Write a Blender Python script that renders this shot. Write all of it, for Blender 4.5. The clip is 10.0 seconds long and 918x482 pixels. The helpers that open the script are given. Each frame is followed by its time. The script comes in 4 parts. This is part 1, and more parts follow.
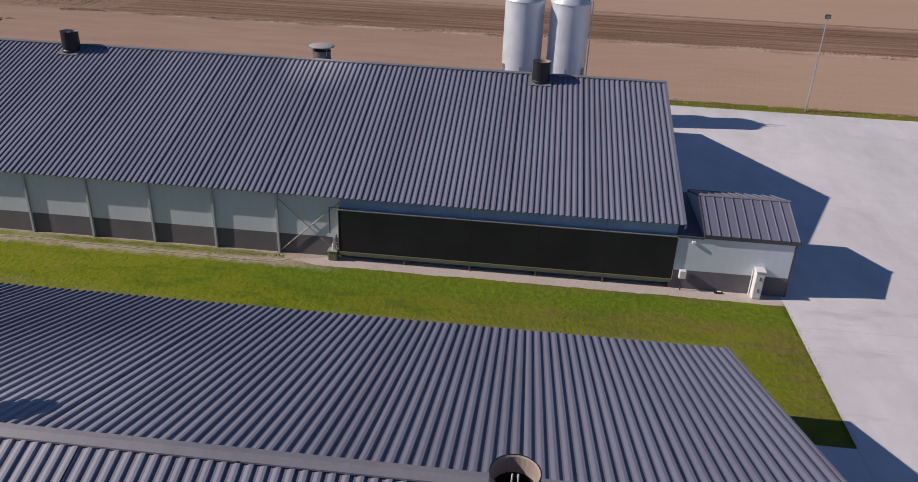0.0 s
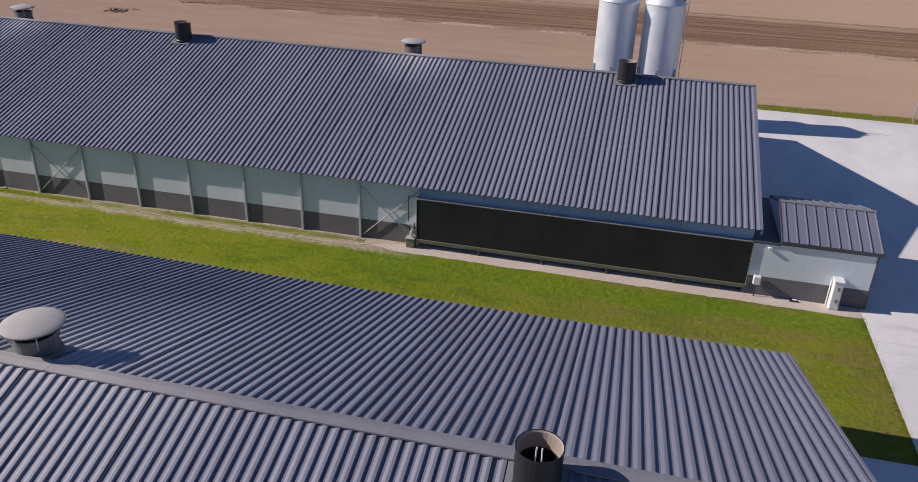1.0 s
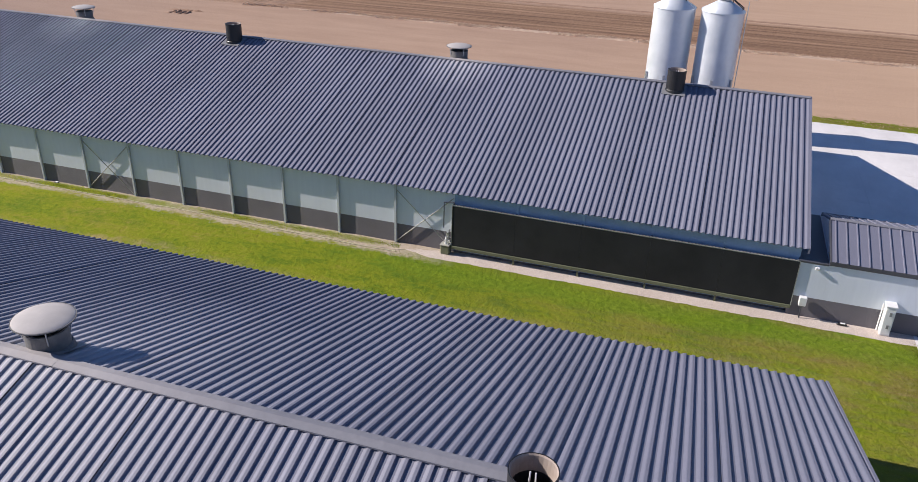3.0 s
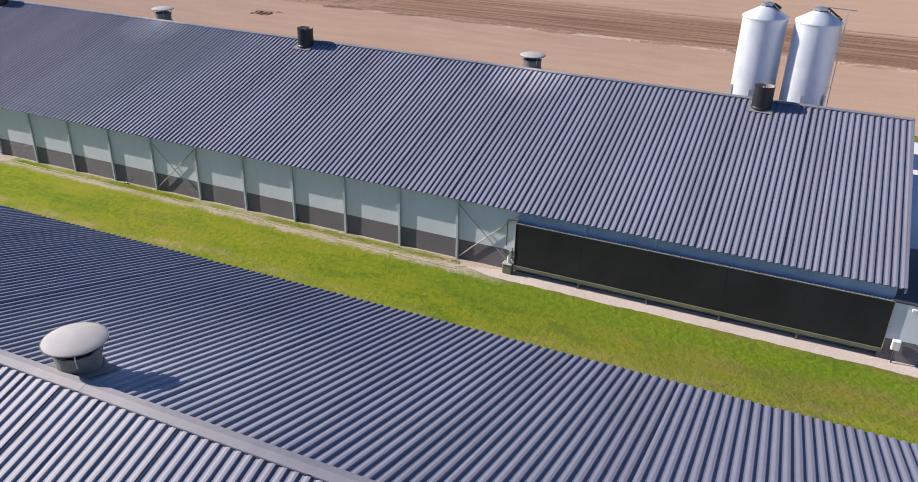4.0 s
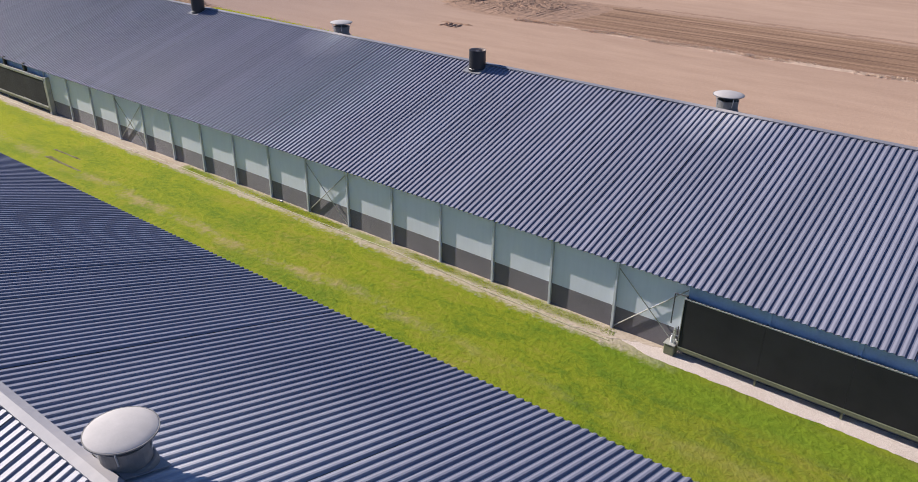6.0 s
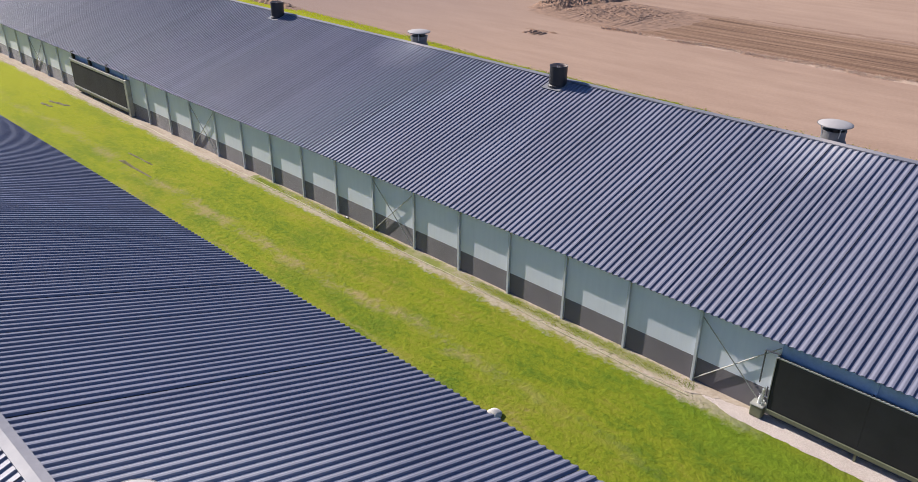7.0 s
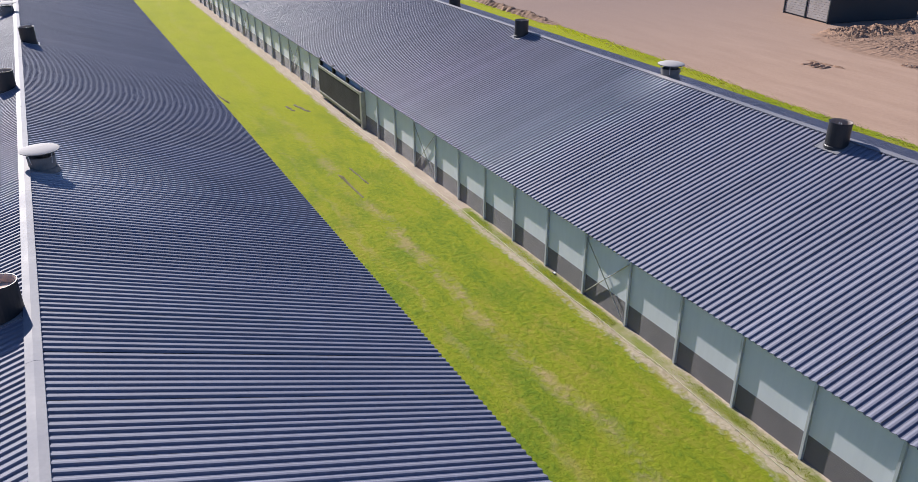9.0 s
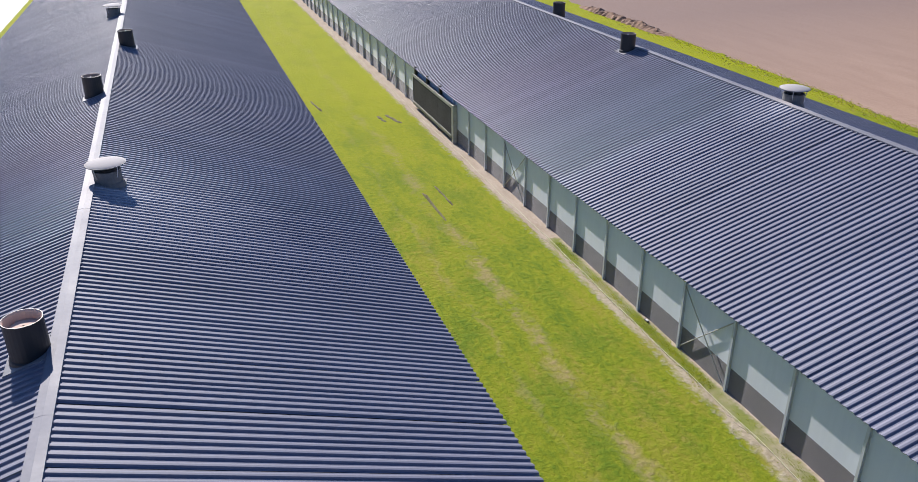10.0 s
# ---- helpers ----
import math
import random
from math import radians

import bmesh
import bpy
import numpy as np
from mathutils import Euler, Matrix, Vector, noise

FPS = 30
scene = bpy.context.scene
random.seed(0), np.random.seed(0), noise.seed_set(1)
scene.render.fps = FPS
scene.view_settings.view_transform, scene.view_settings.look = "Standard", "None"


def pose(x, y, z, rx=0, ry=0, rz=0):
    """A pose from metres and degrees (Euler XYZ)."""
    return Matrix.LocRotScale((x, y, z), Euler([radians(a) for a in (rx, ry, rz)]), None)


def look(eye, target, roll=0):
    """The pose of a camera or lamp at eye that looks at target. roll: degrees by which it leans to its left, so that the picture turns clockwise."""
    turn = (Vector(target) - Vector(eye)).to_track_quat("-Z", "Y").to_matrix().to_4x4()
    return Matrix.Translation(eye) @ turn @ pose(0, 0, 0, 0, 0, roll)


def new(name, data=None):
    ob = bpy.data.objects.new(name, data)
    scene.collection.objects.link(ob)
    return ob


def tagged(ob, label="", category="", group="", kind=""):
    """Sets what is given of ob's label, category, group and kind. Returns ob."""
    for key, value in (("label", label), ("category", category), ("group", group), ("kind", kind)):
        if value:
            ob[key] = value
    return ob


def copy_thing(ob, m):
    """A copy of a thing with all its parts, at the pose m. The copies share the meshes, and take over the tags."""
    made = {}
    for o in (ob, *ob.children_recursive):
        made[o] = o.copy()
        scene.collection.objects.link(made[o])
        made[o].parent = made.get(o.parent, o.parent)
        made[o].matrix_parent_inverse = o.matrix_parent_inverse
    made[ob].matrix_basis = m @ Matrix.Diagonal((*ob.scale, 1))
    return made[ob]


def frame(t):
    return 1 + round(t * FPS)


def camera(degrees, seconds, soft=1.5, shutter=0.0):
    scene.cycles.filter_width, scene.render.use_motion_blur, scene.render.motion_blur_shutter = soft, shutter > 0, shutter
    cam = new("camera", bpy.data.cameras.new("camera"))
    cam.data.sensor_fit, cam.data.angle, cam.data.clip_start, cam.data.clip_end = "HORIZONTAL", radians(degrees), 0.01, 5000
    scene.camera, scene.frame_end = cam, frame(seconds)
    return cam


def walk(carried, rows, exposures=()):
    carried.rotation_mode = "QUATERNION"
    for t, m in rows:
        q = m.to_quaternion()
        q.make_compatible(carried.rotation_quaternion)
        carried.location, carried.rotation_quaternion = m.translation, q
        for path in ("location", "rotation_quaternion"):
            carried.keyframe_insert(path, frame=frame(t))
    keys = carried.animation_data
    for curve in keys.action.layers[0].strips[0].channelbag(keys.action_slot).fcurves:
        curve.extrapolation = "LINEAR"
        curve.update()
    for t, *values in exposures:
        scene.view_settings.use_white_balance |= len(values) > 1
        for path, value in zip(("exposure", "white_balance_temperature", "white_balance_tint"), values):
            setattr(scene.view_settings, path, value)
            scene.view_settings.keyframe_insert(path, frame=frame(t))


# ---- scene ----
cam = camera(59.689, 10.0, soft=0.8)
walk(cam, [
    (0, look((8.961, -25.706, 13.863), (8.805, -23.919, 12.978), 2.45)),
    (0.5, look((9.470, -25.988, 13.788), (9.186, -24.217, 12.904), 2.21)),
    (1, look((9.922, -26.331, 14.002), (9.528, -24.587, 13.106), 2.01)),
    (1.5, look((10.316, -26.402, 13.915), (9.888, -24.663, 13.024), 1.87)),
    (2, look((10.534, -26.341, 13.905), (10.084, -24.608, 13.015), 1.85)),
    (2.5, look((10.685, -26.109, 13.907), (10.201, -24.384, 13.018), 1.87)),
    (4, look((10.625, -24.196, 13.913), (9.912, -22.554, 13.023), 1.49)),
    (4.5, look((10.506, -23.306, 13.949), (9.687, -21.713, 13.059), 1.28)),
    (5, look((10.261, -22.325, 13.904), (9.354, -20.779, 13.018), 1.16)),
    (5.5, look((10.030, -21.319, 13.900), (9.010, -19.843, 13.015), 0.88)),
    (7, look((8.549, -18.600, 14.014), (7.299, -17.312, 13.131), 0.62)),
    (7.5, look((7.960, -17.640, 14.039), (6.604, -16.467, 13.154), 0.25)),
    (8, look((7.246, -16.741, 13.958), (5.788, -15.689, 13.080), 0.23)),
    (8.5, look((6.418, -15.747, 13.879), (4.877, -14.815, 13.009), 0.10)),
    (9, look((5.495, -14.867, 13.854), (3.888, -14.051, 12.987), -0.01)),
    (9.5, look((4.459, -13.996, 13.825), (2.798, -13.295, 12.960), -0.12)),
    (10, look((3.317, -13.184, 13.749), (1.609, -12.596, 12.890), -0.34)),
], exposures=[(0.0, -0.24, 5950, 16), (1.0, 0.0, 5890, 14), (2.5, 0.37, 5830, 12), (4.5, 0.62, 5800, 12), (7.5, 0.65, 5750, 12), (10.0, 0.59, 5570, 12)])

# ---- world and sun: low sun from the west, a touch from the south ----
SUN_WAY = Vector((1.61, 0.225, -1.0)).normalized()
world = bpy.data.worlds.new("sky")
scene.world = world
world.use_nodes = True
wn = world.node_tree.nodes
sky = wn.new("ShaderNodeTexSky")
sky.sky_type, sky.sun_disc = "NISHITA", False
sky.ozone_density, sky.dust_density = 3.0, 0.4
sky.sun_elevation = math.asin(-SUN_WAY.z)
sky.sun_rotation = math.atan2(-SUN_WAY.x, -SUN_WAY.y)
wn["Background"].inputs["Strength"].default_value = 0.057
deep = wn.new("ShaderNodeMix")
deep.data_type, deep.blend_type = "RGBA", "MULTIPLY"
deep.inputs[0].default_value, deep.inputs[7].default_value = 1.0, (0.89, 0.94, 1.12, 1)
world.node_tree.links.new(sky.outputs[0], deep.inputs[6])
world.node_tree.links.new(deep.outputs[2], wn["Background"].inputs[0])
sun = new("sun", bpy.data.lights.new("sun", "SUN"))
sun.data.energy, sun.data.angle, sun.data.color = 5.0, radians(0.55), (1.0, 0.86, 0.70)
sun.matrix_world = look((0, 0, 40), Vector((0, 0, 40)) + SUN_WAY)


# ---- materials ----
class Mat:
    """A node material with a few shorthand calls."""

    def __init__(self, name, rough=0.6, metal=0.0):
        self.m = bpy.data.materials.new(name)
        self.m.use_nodes = True
        self.t = self.m.node_tree
        self.b = self.t.nodes["Principled BSDF"]
        self.b.inputs["Roughness"].default_value = rough
        self.b.inputs["Metallic"].default_value = metal
        self.co = self.t.nodes.new("ShaderNodeNewGeometry").outputs["Position"]

    def n(self, kind, **sockets):
        node = self.t.nodes.new("ShaderNode" + kind)
        for k, v in sockets.items():
            self.put(node.inputs[k.replace("_", " ")], v)
        return node

    def put(self, socket, v):
        if isinstance(v, bpy.types.NodeSocket):
            self.t.links.new(v, socket)
        else:
            socket.default_value = v

    def scaled(self, x, y, z):
        node = self.n("Mapping", Vector=self.co)
        node.inputs["Scale"].default_value = (x, y, z)
        return node.outputs[0]

    def noise(self, scale, detail=4, at=None, rough=0.6):
        return self.n("TexNoise", Vector=at or self.co, Scale=scale, Detail=detail, Roughness=rough).outputs[0]

    def ramp(self, fac, *stops):
        node = self.n("ValToRGB", Fac=fac)
        e = node.color_ramp.elements
        while len(e) < len(stops):
            e.new(0.5)
        for el, (p, c) in zip(e, stops):
            el.position, el.color = p, (*c, 1) if len(c) == 3 else c
        return node.outputs[0]

    def mix(self, fac, a, b, how="MIX"):
        node = self.t.nodes.new("ShaderNodeMix")
        node.data_type, node.blend_type = "RGBA", how
        for k, v in ((0, fac), (6, a), (7, b)):
            self.put(node.inputs[k], (*v, 1) if isinstance(v, tuple) and len(v) == 3 else v)
        return node.outputs[2]

    def math(self, how, a, b=0.0, c=0.0):
        node = self.t.nodes.new("ShaderNodeMath")
        node.operation = how
        for k, v in enumerate((a, b, c)):
            self.put(node.inputs[k], v)
        return node.outputs[0]

    def axis(self, k):
        return self.n("SeparateXYZ", Vector=self.co).outputs[k]

    def color(self, v):
        self.put(self.b.inputs["Base Color"], (*v, 1) if isinstance(v, tuple) else v)
        return self

    def rough(self, v):
        self.put(self.b.inputs["Roughness"], v)
        return self

    def bump(self, h, strength=0.3, distance=0.02):
        self.put(self.b.inputs["Normal"], self.n("Bump", Height=h, Strength=strength, Distance=distance).outputs[0])
        return self


def plain(name, c, rough=0.6, metal=0.0, vary=0.12, scale=3.0):
    m = Mat(name, rough, metal)
    a = m.noise(scale, 5)
    b = m.noise(scale * 14, 3)
    f = m.math("ADD", m.math("MULTIPLY", a, 0.7), m.math("MULTIPLY", b, 0.3))
    m.color(m.ramp(f, (0.3, tuple(x * (1 - vary) for x in c)), (0.7, tuple(min(1, x * (1 + vary)) for x in c))))
    m.rough(m.math("ADD", m.math("MULTIPLY", a, 0.2), rough - 0.1))
    return m


ROOF_C = (0.166, 0.170, 0.222)


def vent_dust(m, soft):
    """How much pale dust lies here: it is blown out of the capped vents, 20.85 m apart on both ridges."""
    dx = m.math("PINGPONG", m.math("ADD", m.axis(0), 0.2 + 20.85 * 10), 10.425)
    north = m.math("GREATER_THAN", m.axis(1), -4.0)
    dy = m.math("MINIMUM", m.math("ABSOLUTE", m.math("SUBTRACT", m.axis(1), 8.6)), m.math("ABSOLUTE", m.math("ADD", m.axis(1), 15.2)))
    far = m.math("SQRT", m.math("ADD", m.math("MULTIPLY", dx, dx), m.math("MULTIPLY", m.math("MULTIPLY", dy, dy), 0.9)))
    far = m.math("MULTIPLY", far, m.math("ADD", 1.0, m.math("MULTIPLY", north, 1.0)))
    far = m.math("ADD", far, m.math("MULTIPLY", m.noise(1.6, 4, m.scaled(1, 0.3, 1)), 2.2))
    far = m.math("ADD", far, m.math("MULTIPLY", m.math("LESS_THAN", m.axis(0), -31.0), 9.0))
    return m.ramp(m.math("DIVIDE", far, soft), (0.12, (0.70,) * 3), (0.38, (0.34,) * 3), (0.95, (0.0,) * 3))


m = Mat("roof_sheet_paint", 0.6)
m.b.inputs["Specular IOR Level"].default_value = 0.55
rnd = m.n("ObjectInfo").outputs["Random"]
dust = m.noise(0.35, 5, m.scaled(1, 0.35, 1))
fine = m.noise(18, 3, m.scaled(1, 0.08, 1))
grit = m.noise(28, 2, m.scaled(1, 0.6, 1), 0.8)
f = m.math("ADD", m.math("MULTIPLY", dust, 0.5), m.math("ADD", m.math("MULTIPLY", fine, 0.2), m.math("ADD", m.math("MULTIPLY", rnd, 0.12), m.math("MULTIPLY", grit, 0.2))))
paint = m.ramp(f, (0.3, tuple(c * 0.80 for c in ROOF_C)), (0.72, tuple(c * 1.22 for c in ROOF_C)))
m.color(m.mix(vent_dust(m, 6.0), paint, (0.55, 0.545, 0.57)))
m.rough(m.ramp(m.math("ADD", m.math("MULTIPLY", dust, 0.6), m.math("MULTIPLY", grit, 0.4)), (0.3, (0.50,) * 3), (0.75, (0.63,) * 3)))
M_ROOF = m.m
m = Mat("ridge_cap_metal", 0.55)
m.b.inputs["Specular IOR Level"].default_value = 0.5
a = m.noise(0.8, 5)
b = m.noise(11, 3)
f = m.math("ADD", m.math("MULTIPLY", a, 0.7), m.math("MULTIPLY", b, 0.3))
m.color(m.mix(vent_dust(m, 6.0), m.ramp(f, (0.3, (0.17, 0.17, 0.195)), (0.7, (0.235, 0.235, 0.262))), (0.60, 0.55, 0.52)))
m.rough(m.ramp(a, (0.3, (0.58,) * 3), (0.7, (0.7,) * 3)))
m.bump(m.noise(2.6, 3, m.scaled(1, 0.8, 1)), 0.35, 0.03)
M_CAP = m.m
M_TRIM = plain("dark_trim_paint", (0.07, 0.072, 0.085), 0.45).m
m = Mat("pale_wall_panel", 0.45)
m.b.inputs["Sheen Weight"].default_value = 0.25
m.b.inputs["Sheen Roughness"].default_value = 0.5
a = m.noise(0.5, 4)
streak = m.noise(6, 4, m.scaled(1, 1, 0.12))
m.color(m.ramp(m.math("ADD", m.math("MULTIPLY", a, 0.55), m.math("MULTIPLY", streak, 0.45)), (0.3, (0.69, 0.735, 0.80)), (0.7, (0.775, 0.82, 0.885))))
m.bump(m.noise(9, 3, None, 0.6), 0.06, 0.01)
M_WALL = m.m
m = Mat("dark_plinth_concrete", 0.75)
m.b.inputs["Specular IOR Level"].default_value = 0.8
a = m.noise(0.8, 5)
b = m.noise(22, 3, None, 0.7)
m.color(m.ramp(m.math("ADD", m.math("MULTIPLY", a, 0.6), m.math("MULTIPLY", b, 0.4)), (0.3, (0.105, 0.098, 0.112)), (0.7, (0.150, 0.140, 0.158))))
m.b.inputs["Sheen Weight"].default_value = 0.35
m.b.inputs["Sheen Roughness"].default_value = 0.45
m.bump(m.noise(60, 3), 0.6, 0.02)
M_PLINTH = m.m
M_POST = plain("post_paint", (0.58, 0.61, 0.63), 0.45, 0.0, 0.12, 2.0).m
M_GALV = plain("galvanised_steel", (0.52, 0.54, 0.56), 0.38, 0.75, 0.15, 4.0).m
m = Mat("silo_steel", 0.4, 0.3)
a = m.noise(1.2, 4)
m.color(m.ramp(a, (0.3, (0.66, 0.70, 0.74)), (0.7, (0.77, 0.80, 0.83))))
m.rough(m.ramp(a, (0.3, (0.3,) * 3), (0.7, (0.44,) * 3)))
M_SILO = m.m
m = Mat("pad_mesh_black", 0.8)
a = m.noise(0.7, 5)
w = m.noise(60, 2, m.scaled(1, 1, 1))
m.color(m.ramp(m.math("ADD", m.math("MULTIPLY", a, 0.7), m.math("MULTIPLY", w, 0.3)), (0.35, (0.007, 0.008, 0.009)), (0.7, (0.024, 0.025, 0.027))))
m.bump(w, 0.5, 0.01)
M_PAD = m.m
M_GUTTER = plain("gutter_board", (0.15, 0.16, 0.095), 0.6, 0, 0.2, 1.5).m
M_HOSE = plain("faded_hose", (0.56, 0.54, 0.34), 0.7, 0, 0.25, 1.2).m
M_RAIL = plain("weathered_rail", (0.40, 0.40, 0.36), 0.55, 0.2, 0.2, 3.0).m
M_BLUE = plain("blue_membrane", (0.34, 0.46, 0.62), 0.55, 0, 0.2, 1.0).m
M_CHIM = plain("chimney_black_plastic", (0.018, 0.018, 0.02), 0.45, 0, 0.2, 4).m
M_CHIM_IN = plain("chimney_inner_foam", (0.34, 0.28, 0.24), 0.8, 0, 0.2, 6).m
M_FOAM = plain("pale_tan_foam", (0.62, 0.47, 0.38), 0.85, 0, 0.12, 6).m
M_FLASH = plain("flashing_grey", (0.22, 0.22, 0.23), 0.5, 0.0, 0.15, 3).m
M_HAT = plain("cap_pale_plastic", (0.43, 0.405, 0.39), 0.8, 0, 0.1, 3).m
M_GREYP = plain("grey_weathered_pipe", (0.16, 0.155, 0.15), 0.65, 0, 0.3, 6).m
M_WHITE = plain("white_enamel", (0.78, 0.78, 0.77), 0.4, 0, 0.05, 3).m
M_BLACK = plain("black_plastic", (0.02, 0.02, 0.02), 0.5).m

# ground materials
m = Mat("field_soil", 0.95)
big = m.noise(0.035, 4, m.scaled(0.5, 1.6, 1))
mid = m.noise(0.5, 6, m.scaled(0.35, 1.5, 1))
fin = m.noise(5, 5)
f = m.math("ADD", m.math("MULTIPLY", big, 0.45), m.math("ADD", m.math("MULTIPLY", mid, 0.35), m.math("MULTIPLY", fin, 0.2)))
pale = m.ramp(f, (0.36, (0.315, 0.203, 0.137)), (0.66, (0.45, 0.308, 0.215)))
# soil colour darker towards the west, paler and yellower towards the east
pale = m.mix(m.ramp(m.math("ADD", m.math("MULTIPLY", m.axis(0), 0.01), 0.75), (0.10, (1.0,) * 3), (0.42, (0.0,) * 3)), pale, (0.245, 0.165, 0.128))
pale = m.mix(m.ramp(m.math("MULTIPLY", m.axis(0), 0.02), (0.0, (0.0,) * 3), (0.6, (0.6,) * 3)), pale, (0.53, 0.365, 0.235))
furrow = m.ramp(m.math("ADD", m.math("MULTIPLY", m.noise(0.9, 5, m.scaled(0.05, 1.6, 1)), 0.7), m.math("MULTIPLY", fin, 0.3)),
                (0.38, (0.11, 0.056, 0.028)), (0.50, (0.22, 0.125, 0.068)), (0.64, (0.34, 0.215, 0.13)))
y = m.math("ADD", m.axis(1), m.math("MULTIPLY", m.noise(0.12, 3), 2.4))
band = m.math("MULTIPLY", m.math("SMOOTH_MIN", 1, m.math("MAXIMUM", 0, m.math("SUBTRACT", y, 42.2)), 0.2),
              m.math("MINIMUM", 1, m.math("MAXIMUM", 0, m.math("MULTIPLY", m.math("SUBTRACT", 55.5, y), 0.6))))
x = m.math("ADD", m.axis(0), m.math("MULTIPLY", m.noise(0.2, 5), 9.0))
band = m.math("MULTIPLY", band, m.ramp(m.math("ADD", m.math("MULTIPLY", x, 0.16), 6.0), (0.0, (0,) * 3), (1.0, (1,) * 3)))
m.color(m.mix(band, pale, furrow))
m.bump(m.math("ADD", mid, m.math("MULTIPLY", fin, 0.5)), 0.5, 0.12)
M_FIELD = m.m
def turf(m):
    """Colour of the mown turf: mottled green, olive and straw, streaked along the strip, worn in trails."""
    big = m.noise(0.22, 4, m.scaled(0.5, 1, 1))
    mid = m.noise(1.1, 6, m.scaled(0.6, 1, 1), 0.7)
    lump = m.noise(4.5, 4, None, 0.62)
    streak = m.noise(2.4, 5, m.scaled(0.22, 1.5, 1), 0.65)
    f = m.math("ADD", m.math("MULTIPLY", big, 0.36), m.math("ADD", m.math("MULTIPLY", mid, 0.32), m.math("ADD", m.math("MULTIPLY", lump, 0.18), m.math("MULTIPLY", streak, 0.16))))
    c = m.ramp(f, (0.37, (0.325, 0.262, 0.085)), (0.44, (0.262, 0.258, 0.026)), (0.51, (0.228, 0.264, 0.012)), (0.59, (0.128, 0.192, 0.012)))
    # lime tint painted in westwards for sunlight scattered through far turf, deeper green clumps east
    west = m.ramp(m.math("MULTIPLY", m.math("ADD", m.axis(0), 20.0), -0.03), (0.0, (0,) * 3), (0.8, (0.75,) * 3))
    c = m.mix(west, c, (0.325, 0.342, 0.002))
    east = m.ramp(m.math("MULTIPLY", m.math("ADD", m.axis(0), 10.0), 0.1), (0.1, (1,) * 3), (0.8, (0.25,) * 3))
    rough = m.math("MULTIPLY", m.math("SUBTRACT", 1.0, west), east)
    clump = m.math("ADD", m.math("MULTIPLY", m.noise(0.55, 5, m.scaled(0.55, 1, 1), 0.6), 0.7), m.math("MULTIPLY", lump, 0.3))
    c = m.mix(m.math("MULTIPLY", m.ramp(clump, (0.48, (0,) * 3), (0.62, (0.8,) * 3)), rough), c, (0.120, 0.187, 0.012))
    # duller turf from the middle of the strip eastwards, thin and brown towards the yard
    c = m.mix(m.ramp(m.math("ADD", m.math("MULTIPLY", m.axis(0), 0.03), 0.66), (0.08, (0,) * 3), (0.75, (0.75,) * 3)), c, m.mix(1.0, c, (0.71, 0.745, 0.95), "MULTIPLY"))
    thin = m.math("MULTIPLY", m.ramp(m.math("DIVIDE", m.axis(0), 18.0), (0.1, (0,) * 3), (0.8, (0.8,) * 3)), m.ramp(m.math("ADD", m.math("MULTIPLY", m.noise(0.7, 5, m.scaled(0.4, 1, 1)), 0.6), m.math("MULTIPLY", streak, 0.4)), (0.42, (0,) * 3), (0.60, (1,) * 3)))
    c = m.mix(thin, c, m.ramp(lump, (0.35, (0.16, 0.115, 0.035)), (0.65, (0.25, 0.19, 0.075))))
    # lusher grass along the gravel
    near = m.ramp(m.math("ABSOLUTE", m.math("ADD", m.axis(1), m.math("ADD", 1.05, m.math("MULTIPLY", mid, 0.9)))), (0.25, (0.75,) * 3), (0.95, (0,) * 3))
    lush = m.math("MULTIPLY", near, m.ramp(m.math("ADD", m.math("MULTIPLY", m.axis(0), 0.12), 0.5), (0.2, (0,) * 3), (0.8, (1,) * 3)))
    c = m.mix(lush, c, m.ramp(lump, (0.35, (0.095, 0.16, 0.010)), (0.65, (0.17, 0.245, 0.014))))
    # worn trails wandering along the middle of the strip
    wander = m.math("MULTIPLY", m.math("SUBTRACT", m.noise(0.16, 3), 0.5), 2.0)
    wob = m.math("MULTIPLY", m.math("SUBTRACT", m.noise(1.4, 4), 0.5), 1.1)
    line = m.math("ADD", m.math("ADD", m.axis(1), 3.75), m.math("ADD", wander, wob))
    pair = m.math("MINIMUM", m.math("ABSOLUTE", line), m.math("ADD", 0.25, m.math("ABSOLUTE", m.math("ADD", line, 1.5))))
    worn = m.math("MULTIPLY", m.ramp(pair, (0.04, (1,) * 3), (0.42, (0,) * 3)), m.ramp(m.math("ADD", m.math("MULTIPLY", m.noise(0.45, 4), 0.6), m.math("MULTIPLY", lump, 0.4)), (0.43, (0,) * 3), (0.56, (0.8,) * 3)))
    worn = m.math("MULTIPLY", worn, rough)
    return m.mix(worn, c, (0.36, 0.28, 0.13)), lump, mid


def bare_soil(m):
    n = m.math("ADD", m.math("MULTIPLY", m.noise(1.3, 5, m.scaled(0.5, 1, 1), 0.7), 0.5), m.math("MULTIPLY", m.noise(9, 5), 0.5))
    return m.ramp(n, (0.34, (0.34, 0.275, 0.20)), (0.62, (0.50, 0.425, 0.34)))


m = Mat("lawn_ground", 0.9)
c, lump, mid = turf(m)
